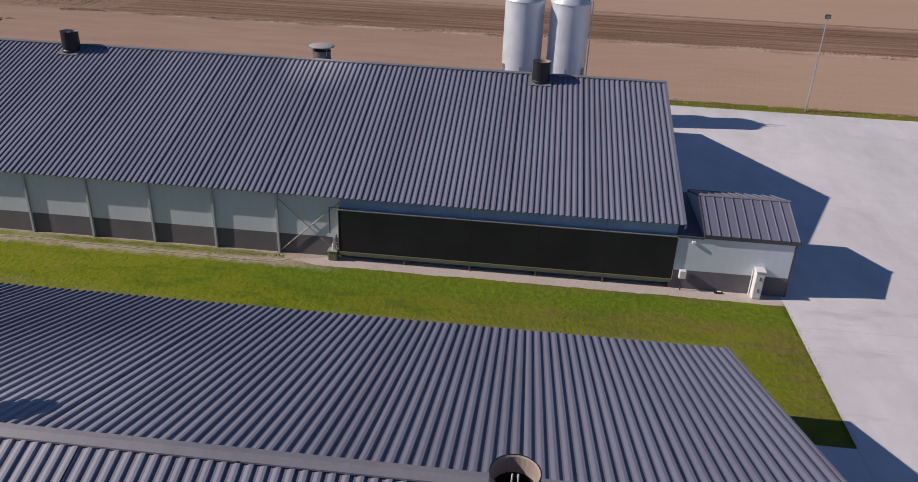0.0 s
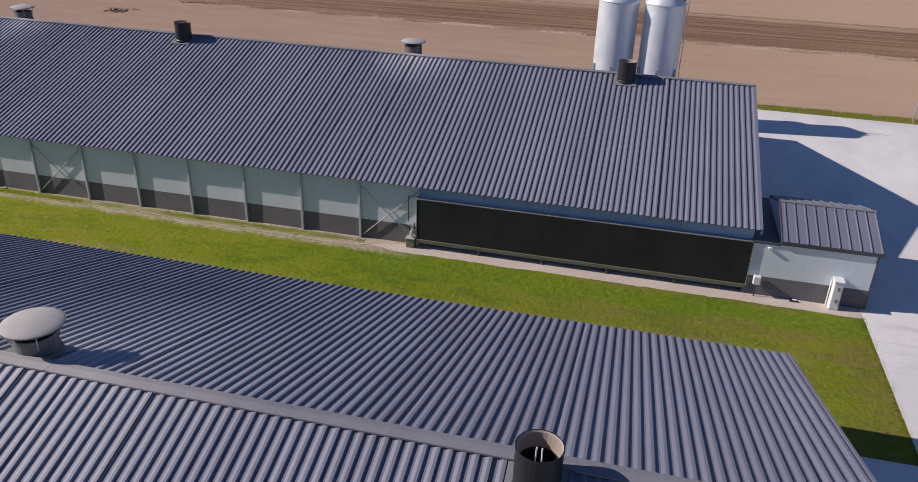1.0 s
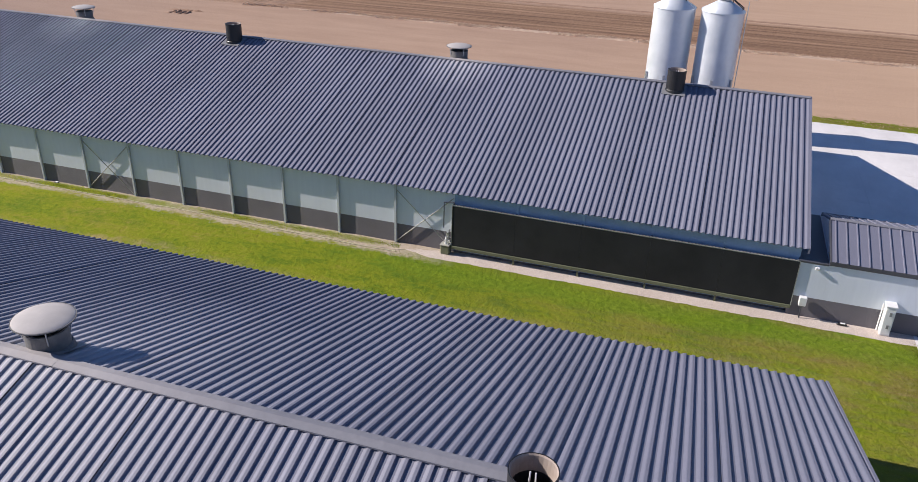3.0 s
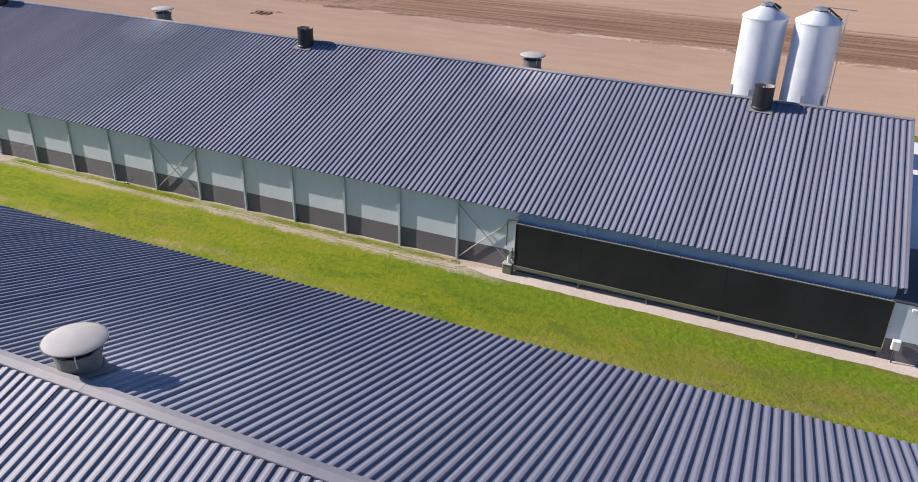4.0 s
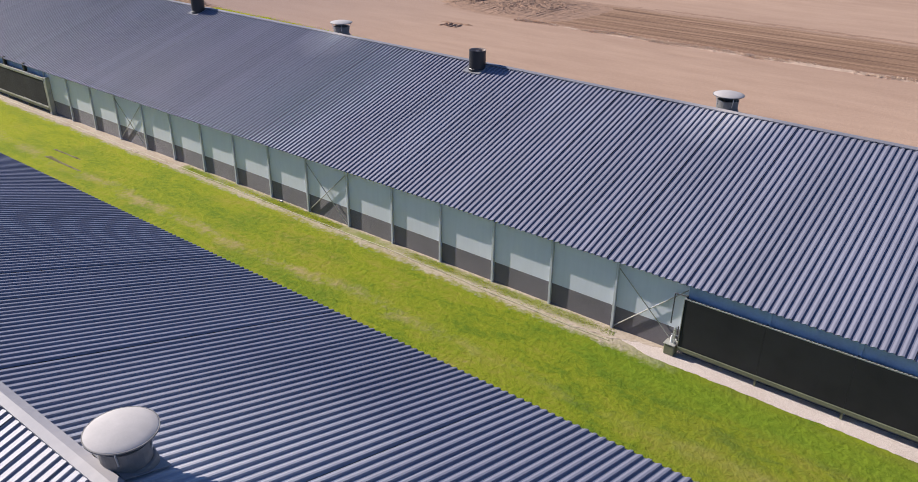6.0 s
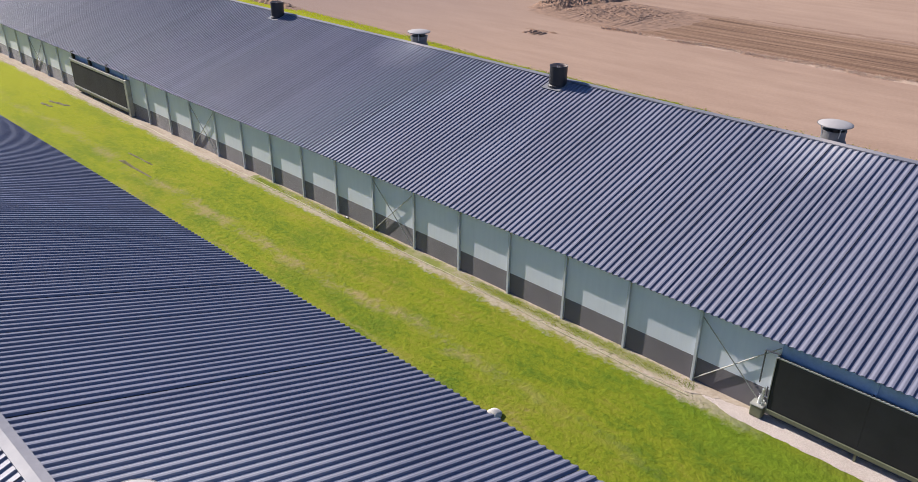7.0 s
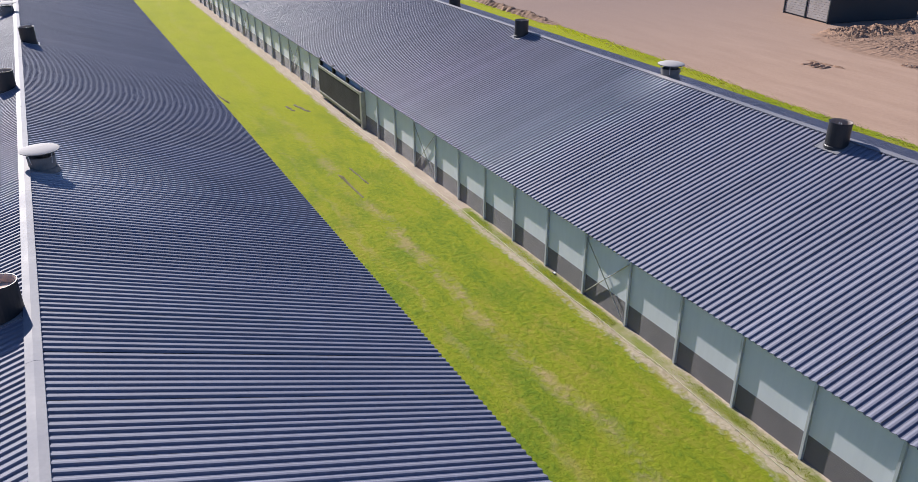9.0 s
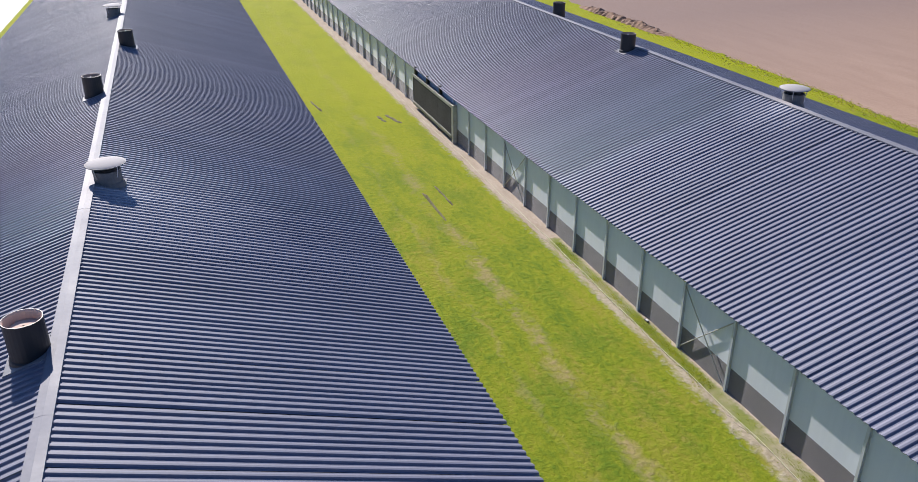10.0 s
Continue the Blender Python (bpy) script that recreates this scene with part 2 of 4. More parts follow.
# the turf thins out into bare pale soil towards the wall
gap = m.math("ADD", m.axis(1), m.math("ADD", m.math("MULTIPLY", m.math("SUBTRACT", mid, 0.5), 0.9), m.math("MULTIPLY", m.math("SUBTRACT", lump, 0.5), 0.8)))
shift = m.ramp(m.math("ADD", m.math("MULTIPLY", m.axis(0), 0.05), 0.75), (0.0, (0,) * 3), (1.0, (0.3,) * 3))
gap = m.math("ADD", gap, shift)
c = m.mix(m.math("MULTIPLY", m.math("MULTIPLY", m.math("LESS_THAN", m.axis(1), 2.0), m.ramp(m.math("MULTIPLY", m.axis(0), 0.25), (0.1, (1,) * 3), (0.7, (0,) * 3))), m.ramp(m.math("ADD", gap, 1.0), (0.18, (0,) * 3), (0.5, (0.85,) * 3))), c, bare_soil(m))
m.color(c)
m.b.inputs["Specular IOR Level"].default_value = 0.08
m.bump(m.math("ADD", m.math("MULTIPLY", lump, 0.9), m.math("ADD", m.math("MULTIPLY", mid, 0.4), m.math("MULTIPLY", m.noise(17, 3), 0.12))), 0.6, 0.10)
M_LAWN = m.m
m = Mat("yard_concrete", 0.8)
a = m.noise(0.10, 5)
b = m.noise(0.9, 6, m.scaled(1, 0.4, 1), 0.65)
c = m.noise(40, 3)
f = m.math("ADD", m.math("MULTIPLY", a, 0.5), m.math("ADD", m.math("MULTIPLY", b, 0.36), m.math("MULTIPLY", c, 0.14)))
pale = m.ramp(f, (0.36, (0.58, 0.56, 0.55)), (0.64, (0.80, 0.775, 0.76)))
# faint tyre scuffs and drying stains
scuff = m.math("MULTIPLY", m.ramp(m.noise(0.55, 5, m.scaled(0.25, 1.0, 1), 0.7), (0.56, (0,) * 3), (0.68, (0.55,) * 3)), m.ramp(m.noise(0.07, 3), (0.42, (0,) * 3), (0.6, (1,) * 3)))
m.color(m.mix(scuff, pale, (0.47, 0.455, 0.45)))
m.bump(c, 0.15, 0.01)
M_CONC = m.m
m = Mat("gravel", 0.95)
a = m.noise(0.5, 5)
v = m.n("TexVoronoi", Vector=m.co, Scale=38.0)
m.color(m.mix(m.math("MULTIPLY", m.noise(1.1, 5), 0.22), m.ramp(m.math("ADD", m.math("MULTIPLY", v.outputs["Color"], 0.5), m.math("MULTIPLY", a, 0.5)), (0.25, (0.50, 0.42, 0.365)), (0.75, (0.68, 0.60, 0.545))), (0.2, 0.15, 0.1)))
m.bump(m.math("ADD", v.outputs["Distance"], m.noise(6, 4)), 0.5, 0.02)
M_GRAVEL = m.m


m = Mat("wall_margin", 0.95)
m.b.inputs["Specular IOR Level"].default_value = 0.1
c, lump, mid = turf(m)
strip = m.math("ABSOLUTE", m.math("ADD", m.math("ADD", m.axis(1), 0.19), m.math("MULTIPLY", m.math("SUBTRACT", lump, 0.5), 0.5)))
patch = m.ramp(m.math("ADD", m.math("MULTIPLY", m.noise(0.17, 3, m.scaled(1, 0.2, 1)), 0.6), m.math("MULTIPLY", m.noise(0.9, 4), 0.4)), (0.34, (0,) * 3), (0.52, (0.9,) * 3))
patch = m.math("MAXIMUM", patch, m.ramp(m.math("MULTIPLY", m.math("ABSOLUTE", m.math("ADD", m.axis(0), 14.6)), 0.3), (0.55, (1.0,) * 3), (1.0, (0,) * 3)))
grown = m.math("MULTIPLY", m.math("MULTIPLY", m.ramp(strip, (0.15, (1,) * 3), (0.33, (0,) * 3)), patch), m.math("GREATER_THAN", m.axis(0), -23.0))
grown = m.math("MULTIPLY", grown, m.ramp(m.math("MULTIPLY", m.axis(0), -1.0), (0.2, (0,) * 3), (1.0, (1,) * 3)))
m.color(m.mix(grown, bare_soil(m), m.mix(0.6, c, (0.18, 0.21, 0.05))))
m.bump(lump, 0.6, 0.04)
M_MARGIN = m.m
M_JOINT = plain("joint_fill", (0.40, 0.385, 0.37), 0.9).m
m = Mat("blade_grass", 0.7)
c, lump, mid = turf(m)
r = m.n("NewGeometry").outputs["Random Per Island"]
c = m.mix(m.math("MULTIPLY", r, 0.5), c, (0.20, 0.235, 0.02))
m.color(c)
tr = m.n("BsdfTranslucent", Color=m.mix(1.0, c, (2.0, 1.95, 1.5), "MULTIPLY"))
m.b.inputs["Specular IOR Level"].default_value = 0.1
mx = m.n("MixShader", Fac=0.5)
m.put(mx.inputs[1], m.b.outputs[0])
m.put(mx.inputs[2], tr.outputs[0])
m.put(m.t.nodes["Material Output"].inputs["Surface"], mx.outputs[0])
M_BLADE = m.m
M_STRAW = plain("dry_straw", (0.46, 0.34, 0.25), 0.9, 0, 0.25, 2.0).m
M_RUT = plain("dark_rut_soil", (0.165, 0.145, 0.06), 0.95, 0, 0.3, 4.0).m
M_STRAW2 = plain("bleached_straw", (0.60, 0.46, 0.35), 0.9, 0, 0.2, 2.5).m
M_SOIL = plain("heaped_soil", (0.285, 0.178, 0.115), 0.95, 0, 0.35, 1.5).m
M_DKWALL = plain("dark_barn_cladding", (0.03, 0.035, 0.04), 0.7, 0, 0.25, 0.5).m
M_STONE = plain("pale_stone_dust", (0.60, 0.56, 0.50), 0.9, 0, 0.2, 5).m
M_PALEC = plain("pale_concrete_panel", (0.36, 0.33, 0.31), 0.85, 0, 0.2, 0.8).m


# ---- building helpers ----
def mesh_of(name, bm, mat, smooth=False):
    me = bpy.data.meshes.new(name)
    if smooth:
        for f in bm.faces:
            f.smooth = True
    bm.to_mesh(me)
    bm.free()
    for k in (mat if isinstance(mat, (list, tuple)) else [mat]):
        me.materials.append(k)
    return me


def part(name, bm, mat, parent, label="", at=None, smooth=False):
    """Links a bmesh (or a mesh) as one mesh object under a thing or a part."""
    me = bm if isinstance(bm, bpy.types.Mesh) else mesh_of(name, bm, mat, smooth)
    ob = new(name, me)
    ob.parent = parent
    if at is not None:
        ob.matrix_basis = at
    if label:
        ob["label"] = label
    return ob


def thing(name, label, category, at=None, group="", kind=""):
    ob = tagged(new(name), label, category, group, kind)
    ob.empty_display_size = 0.2
    if at is not None:
        ob.matrix_basis = at
    return ob


def box(bm, x0, x1, y0, y1, z0, z1, bevel=0.0):
    r = bmesh.ops.create_cube(bm, size=1.0)
    vs = r["verts"]
    for v in vs:
        v.co = ((x0 + x1) / 2 + v.co.x * (x1 - x0), (y0 + y1) / 2 + v.co.y * (y1 - y0), (z0 + z1) / 2 + v.co.z * (z1 - z0))
    if bevel:
        es = list({e for v in vs for e in v.link_edges})
        bmesh.ops.bevel(bm, geom=es, offset=bevel, segments=1, affect="EDGES", profile=0.7)
    return bm


def boxed(*a, **k):
    return box(bmesh.new(), *a, **k)


def bar(bm, a, b, r, n=6):
    """A round bar from a to b."""
    a, b = Vector(a), Vector(b)
    way = b - a
    m = Matrix.Translation((a + b) / 2) @ way.to_track_quat("Z", "Y").to_matrix().to_4x4()
    bmesh.ops.create_cone(bm, cap_ends=True, segments=n, radius1=r, radius2=r, depth=way.length, matrix=m)
    return bm


def turned(profile, n=28, close=False):
    """A body of revolution round z from (radius, height) pairs."""
    bm = bmesh.new()
    rings = []
    for r, z in profile:
        rings.append([bm.verts.new((r * math.cos(2 * math.pi * k / n), r * math.sin(2 * math.pi * k / n), z)) for k in range(n)])
    for a, b in zip(rings, rings[1:]):
        for k in range(n):
            bm.faces.new((a[k], a[(k + 1) % n], b[(k + 1) % n], b[k]))
    if close:
        bm.faces.new(rings[-1])
        bm.faces.new(list(reversed(rings[0])))
    return bm


def prism(bm, outline, axis, a, b):
    """A straight body: a 2D outline pushed along x or y from a to b."""
    def at(p, k):
        return (k, p[0], p[1]) if axis == "x" else (p[0], k, p[1])
    lo = [bm.verts.new(at(p, a)) for p in outline]
    hi = [bm.verts.new(at(p, b)) for p in outline]
    n = len(outline)
    for k in range(n):
        bm.faces.new((lo[k], lo[(k + 1) % n], hi[(k + 1) % n], hi[k]))
    bm.faces.new(list(reversed(lo)))
    bm.faces.new(hi)
    bmesh.ops.recalc_face_normals(bm, faces=bm.faces)
    return bm


# ---- the plan ----
BAY = 2.4
PITCH = BAY / 11
X_END = 14.5
X_FAR = X_END - 44 * BAY
HALF, EAVE, TOP = 8.82, 2.48, 5.16
RIDGE_B, RIDGE_A = 8.72, -16.32
WALL = HALF - 0.25


def eave(s):
    """Height of the eave: the north side (s = 1) hangs a little lower."""
    return EAVE if s < 0 else 2.35


def slope(s):
    return math.atan2(TOP - eave(s), HALF)


def run(s):
    return math.hypot(TOP - eave(s), HALF)


# ---- ground ----
def sheet(name, x0, x1, y0, y1, z, mat, nx=1, ny=1, wob=0.0, thick=0.0):
    bm = bmesh.new()
    bmesh.ops.create_grid(bm, x_segments=nx, y_segments=ny, size=0.5)
    for v in bm.verts:
        v.co = (x0 + (v.co.x + 0.5) * (x1 - x0), y0 + (v.co.y + 0.5) * (y1 - y0), z)
    if thick:
        r = bmesh.ops.extrude_face_region(bm, geom=list(bm.faces))
        for v in r["geom"]:
            if isinstance(v, bmesh.types.BMVert):
                v.co.z -= thick
        bmesh.ops.recalc_face_normals(bm, faces=bm.faces)
    return tagged(new(name, mesh_of(name, bm, mat)), kind="structure")


def ragged(name, x0, x1, inner, outer, z, mat, label, category, seed, step=0.12, rough=0.12):
    """A thin ground sheet from the line y = inner to a ragged outer line."""
    n = int((x1 - x0) / step)
    bm = bmesh.new()
    rows = []
    for k in range(n + 1):
        x = x0 + (x1 - x0) * k / n
        w = rough * (noise.noise(Vector((x * 0.6, seed, 0))) + 0.8 * noise.noise(Vector((x * 2.3, seed, 5))) + 0.5 * noise.noise(Vector((x * 6.1, seed, 9))))
        y = outer(x) + w
        rows.append([bm.verts.new((x, inner, z)), bm.verts.new((x, y, z)), bm.verts.new((x, y + (0.02 if y > inner else -0.02), z - 0.03))])
    for a, b in zip(rows, rows[1:]):
        for j in range(2):
            bm.faces.new((a[j], b[j], b[j + 1], a[j + 1]))
    bmesh.ops.recalc_face_normals(bm, faces=bm.faces)
    if sum(f.normal.z for f in bm.faces) < 0:
        bmesh.ops.reverse_faces(bm, faces=bm.faces)
    return tagged(new(name, mesh_of(name, bm, mat)), label, category, kind="structure")


def verge_edge(x):
    return float(np.interp(x, [-140, -48, -38, -30, -14, 2, 16, 70], [28.5, 26.5, 26.1, 25.3, 25.1, 24.7, 24.8, 24.6]))


ground = tagged(sheet("ground", -1500, 1500, -1500, 1500, -0.03, M_FIELD), "dry brown ploughed field soil reaching the horizon", "ground")
tagged(sheet("lawn", -120, 18.2, -8.14, 0.15, 0.0, M_LAWN, 60, 8, thick=0.02), "bright green mown grass strip between two barns", "lawn")
ragged("lawn_north", -140, 70, 17.4, verge_edge, 0.0, M_LAWN, "green grass verge beside the brown field", "lawn", 3.0, 0.2, 0.35)
tagged(sheet("lawn_south", -140, 14.4, -28.3, -24.9, 0.0, M_LAWN, thick=0.02), "green grass strip along a barn wall", "lawn")
ragged("gravel_strip", 0.2, 18.2, 0.2, lambda x: float(np.interp(x, [0.2, 1.6, 9, 18.2], [-0.2, -0.62, -0.64, -0.72])), 0.008, M_GRAVEL, "pale gravel drip strip along the barn wall", "gravel", 8.0, 0.06, 0.05)

# added pale strip: stands in for sun glare on the ground south of the barn
tagged(sheet("road", -140, 14.4, -40, -28.3, 0.004, M_CONC, thick=0.03), "pale strip added for the glare on the ground beyond the grass", "road")

ragged("wall_margin", -120, 2.0, 0.15, lambda x: float(np.interp(x, [-60, -24, -18, -8, 0.3, 2.0], [-0.62, -0.55, -0.38, -0.42, -0.5, 0.1])), 0.014, M_MARGIN, "bare pale soil with patchy grass along the wall", "soil", 12.0, 0.08, 0.14)


def pavement():
    """The concrete yard round the barn ends, with the lawn cut out of it, cast in slabs with fine joints."""
    bm = bmesh.new()
    for x0, x1, y0, y1 in ((18.2, 75, -70, 23.5), (14.4, 18.2, 0.2, 23.5), (14.4, 18.2, -70, -8.14)):
        xs = [x0] + [x for x in (24.2, 30.2, 36.2, 42.2, 48.2, 54.2, 60.2) if x0 < x < x1] + [x1]
        ys = [y0] + [y for y in (-62, -54, -46, -38, -30, -22, -14, -2.1, 3.9, 9.9, 15.9) if y0 < y < y1] + [y1]
        for xa, xb in zip(xs, xs[1:]):
            for ya, yb in zip(ys, ys[1:]):
                box(bm, xa + 0.004, xb - 0.004, ya + 0.004, yb - 0.004, -0.1, 0.012)
    return tagged(new("pavement", mesh_of("pavement", bm, M_CONC)), "pale grey concrete yard at the barn ends", "pavement", kind="structure")


pavement()
tagged(sheet("yard_bed", 14.4, 75, -70, 23.5, -0.012, M_JOINT), "dark joint bed under the concrete yard", "pavement")

# ---- barns ----
def sheet_mesh(s, top_edge):
    """One ribbed roof sheet of four ribs: x across, y up the slope from the eave at 0.
    Each rib has a flat top, a sloped west flank and a steeper east flank."""
    width, h = 4 * PITCH, 0.036
    rib = [(-0.128, 0), (-0.072, h * 0.86), (-0.055, h), (-0.007, h), (0, h * 0.93), (0.016, 0)]
    pts = [(top_edge + j * PITCH + x, z) for j in range(-2, 7) for x, z in rib]
    px, pz = [p[0] for p in pts], [p[1] for p in pts]
    xs = [0.0] + [x for x in px if 0.001 < x < width - 0.001] + [width]
    prof = [(x, float(np.interp(x, px, pz))) for x in xs]
    if s > 0:
        prof = [(width - x, z) for x, z in reversed(prof)]
    bm = bmesh.new()
    lo = [bm.verts.new((x, 0, z)) for x, z in prof]
    hi = [bm.verts.new((x, run(s) - 0.06, z)) for x, z in prof]
    under = [bm.verts.new((x, 0, z - 0.012)) for x, z in prof]
    for k in range(len(prof) - 1):
        bm.faces.new((lo[k], lo[k + 1], hi[k + 1], hi[k]))
        bm.faces.new((under[k], under[k + 1], lo[k + 1], lo[k]))
    return mesh_of("roof_sheet", bm, M_ROOF)


SHEETS = {-1: sheet_mesh(-1, 0.218), 1: sheet_mesh(1, 0.158)}


def barn(ridge, label):
    b = thing("barn", label, "barn", pose(0, ridge, 0))
    # long walls: dark plinth below, pale panels above
    for s in (-1, 1):
        y0, y1 = sorted((s * WALL, s * (WALL - 0.14)))
        part("wall", boxed(X_FAR + 0.25, X_END - 0.25, y0, y1, 0.80, eave(s) + 0.05), M_WALL, b, "pale grey-green wall panels")
        y0, y1 = sorted((s * (WALL + 0.004), s * (WALL - 0.144)))
        part("plinth", boxed(X_FAR + 0.246, X_END - 0.246, y0, y1, -0.05, 0.80), M_PLINTH, b, "dark grey concrete plinth")
    for x0, x1 in ((X_END - 0.39, X_END - 0.25), (X_FAR + 0.25, X_FAR + 0.39)):
        w = WALL - 0.15
        up, un = (eave(s) + (HALF - w) * math.tan(slope(s)) - 0.14 for s in (-1, 1))
        part("gable_wall", prism(bmesh.new(), [(-w, 0.0), (w, 0.0), (w, un), (0, TOP - 0.16), (-w, up)], "x", x0, x1), M_WALL, b, "pale gable wall panels")
    # deck below the sheets
    for s in (-1, 1):
        top, d = 0.012, 0.11
        deck = part("roof", prism(bmesh.new(), [(s * HALF * 0.99, eave(s) + 0.014), (0, TOP - top), (0, TOP - d), (s * HALF * 0.985, eave(s) - 0.035)], "x", X_FAR, X_END), M_TRIM, b, "dark blue-grey ribbed metal roof slope")
        deck["side"] = s
        # gable trim
        for x in (X_END, X_FAR):
            o = 0.05 if x == X_END else -0.05
            xa, xb = sorted((x - o * 0.2, x + o))
            part("gable_trim", prism(bmesh.new(), [(s * HALF, eave(s) - 0.14), (s * HALF, eave(s) + 0.05), (0, TOP + 0.05), (0, TOP - 0.14)], "x", xa, xb), M_ROOF, b)
    # ridge cap, in lengths with slight lips
    rc = 0.16
    n = 22
    for k in range(n):
        x1 = X_END - k * (X_END - X_FAR) / n
        x0 = X_END - (k + 1) * (X_END - X_FAR) / n - 0.06
        z0 = TOP + 0.068 + 0.003 * (k % 2)
        part("ridge_cap", prism(bmesh.new(), [(-rc, z0 - 0.075), (-rc, z0 - 0.042), (0, z0 - 0.010), (rc, z0 - 0.045), (rc, z0 - 0.078), (0, z0 - 0.03)], "x", x0, x1), M_CAP, b, "folded grey metal ridge cap")
    return b


def posts_on(b, ridge, xs):
    """Steel posts proud of the south wall."""
    bm = bmesh.new()
    y = -WALL
    box(bm, -0.04, 0.04, y - 0.094, y - 0.08, 0, EAVE - 0.01)
    box(bm, -0.045, 0.045, y - 0.012, y - 0.002, 0, EAVE + 0.02)
    box(bm, -0.005, 0.005, y - 0.08, y - 0.012, 0, EAVE + 0.01)
    me = mesh_of("post", bm, M_POST)
    for x in xs:
        part("post", me, None, b, "", pose(x, 0, 0))


def brace_on(b, x0, x1):
    y = -WALL - 0.06
    part("brace", bar(bmesh.new(), (x0 + 0.07, y, 0.12), (x1 - 0.07, y, EAVE - 0.25), 0.018), M_RAIL, b, "galvanised diagonal brace rod")
    part("brace", bar(bmesh.new(), (x0 + 0.07, y - 0.03, EAVE - 0.25), (x1 - 0.07, y - 0.03, 0.12), 0.018), M_RAIL, b, "galvanised diagonal brace rod")


barn_b = barn(RIDGE_B, "long poultry barn with dark ribbed roof and pale walls")
barn_a = barn(RIDGE_A, "long poultry barn with dark ribbed metal roof beside the lawn")
PAD2 = (-43.1, -35.8)
posts_on(barn_b, RIDGE_B, [-BAY * k for k in range(37) if not PAD2[0] + 0.4 < -BAY * k < PAD2[1] - 0.4])
for x in (0, -BAY * 6, -BAY * 12, -BAY * 21, -BAY * 27, -BAY * 33):
    brace_on(barn_b, x, x + BAY)


# ---- cooling pads along the south wall ----
def cooling_pad(x0, x1, bays, top, label):
    t = thing("cooling_pad", label, "cooling pad", pose(0, RIDGE_B - WALL, 0), "cooling pads on the barn wall")
    yf = -0.25
    w = (x1 - x0) / bays
    for k in range(bays):
        part("pad_panel", boxed(x0 + k * w + 0.002, x0 + (k + 1) * w - 0.002, yf, yf + 0.14, 0.38, top, bevel=0.003), M_PAD, t, "black evaporative pad panel")
        part("bracket", boxed(x0 + k * w - 0.02, x0 + k * w + 0.02, yf + 0.145, -0.03, top - 0.05, top + 0.03), M_TRIM, t)
    part("top_rail", boxed(x0 - 0.02, x1 + 0.02, yf - 0.004, yf + 0.05, top + 0.003, top + 0.024, bevel=0.004), M_RAIL, t, "pale grey slotted top rail")
    comb, z = [(x0, top + 0.026)], top + 0.032
    for k in range(int((x1 - x0) / 0.11)):
        a = x0 + 0.11 * k
        comb += [(a, z), (a, z + 0.014), (a + 0.06, z + 0.014), (a + 0.06, z)]
    comb += [(x1, z), (x1, top + 0.026)]
    slots = prism(bmesh.new(), comb, "y", yf - 0.008, yf + 0.03)
    part("slotted_strip", slots, M_RAIL, t, "pale slotted water strip along the rail")
    part("gutter", boxed(x0 - 0.02, x1 + 0.02, yf - 0.03, yf + 0.16, 0.245, 0.376, bevel=0.01), M_GUTTER, t, "olive-beige water gutter")
    for xa, xb in ((x0 - 0.022, x0 - 0.004), (x1 + 0.004, x1 + 0.022)):
        part("end_plate", boxed(xa, xb, yf - 0.012, -0.006, 0.25, top), M_RAIL, t, "pale metal end plate")
    for k in range(1, bays):
        part("leg", boxed(x0 + k * w - 0.03, x0 + k * w + 0.03, yf - 0.0, yf + 0.05, 0.0, 0.243), M_GUTTER, t)
    for k in range(bays):
        part("back_sheet", boxed(x0 + k * w + 0.012, x0 + (k + 1) * w - 0.012, -0.03, -0.006, 0.1, EAVE - 0.02), M_BLUE, t, "blue wall sheet behind the pad")
        if k:
            part("back_post", boxed(x0 + k * w - 0.05, x0 + k * w + 0.05, -0.09, -0.004, 0.1, EAVE - 0.03), M_BLUE, t)
    return t


cooling_pad(2.34, 14.34, 5, 2.0, "long black cooling pad on the barn's south wall")
short_pad = cooling_pad(*PAD2, 3, 2.08, "shorter black cooling pad further along the wall")
part("side_box", boxed(PAD2[1] + 0.03, PAD2[1] + 0.26, -0.26, -0.006, 0.0, 2.12, bevel=0.01), M_RAIL, short_pad, "pale metal side housing")
part("frame", boxed(PAD2[0] - 0.03, PAD2[1] + 0.03, -0.275, -0.255, 1.94, 2.1, bevel=0.005), M_RAIL, short_pad, "pale top frame strip")
part("frame", boxed(PAD2[0] - 0.03, PAD2[1] + 0.03, -0.285, -0.262, 0.37, 0.47, bevel=0.005), M_RAIL, short_pad, "pale bottom frame strip")
for k in range(3):
    part("knob", boxed(PAD2[0] + 0.2 + 2.4 * k, PAD2[0] + 0.42 + 2.4 * k, -0.22, -0.06, 2.10, 2.60, bevel=0.03), M_BLACK, short_pad, "dark pipe fitting")


# ---- roof vents ----
def roof_z(d):
    return TOP - abs(d) * math.tan(slope(-1 if d < 0 else 1))


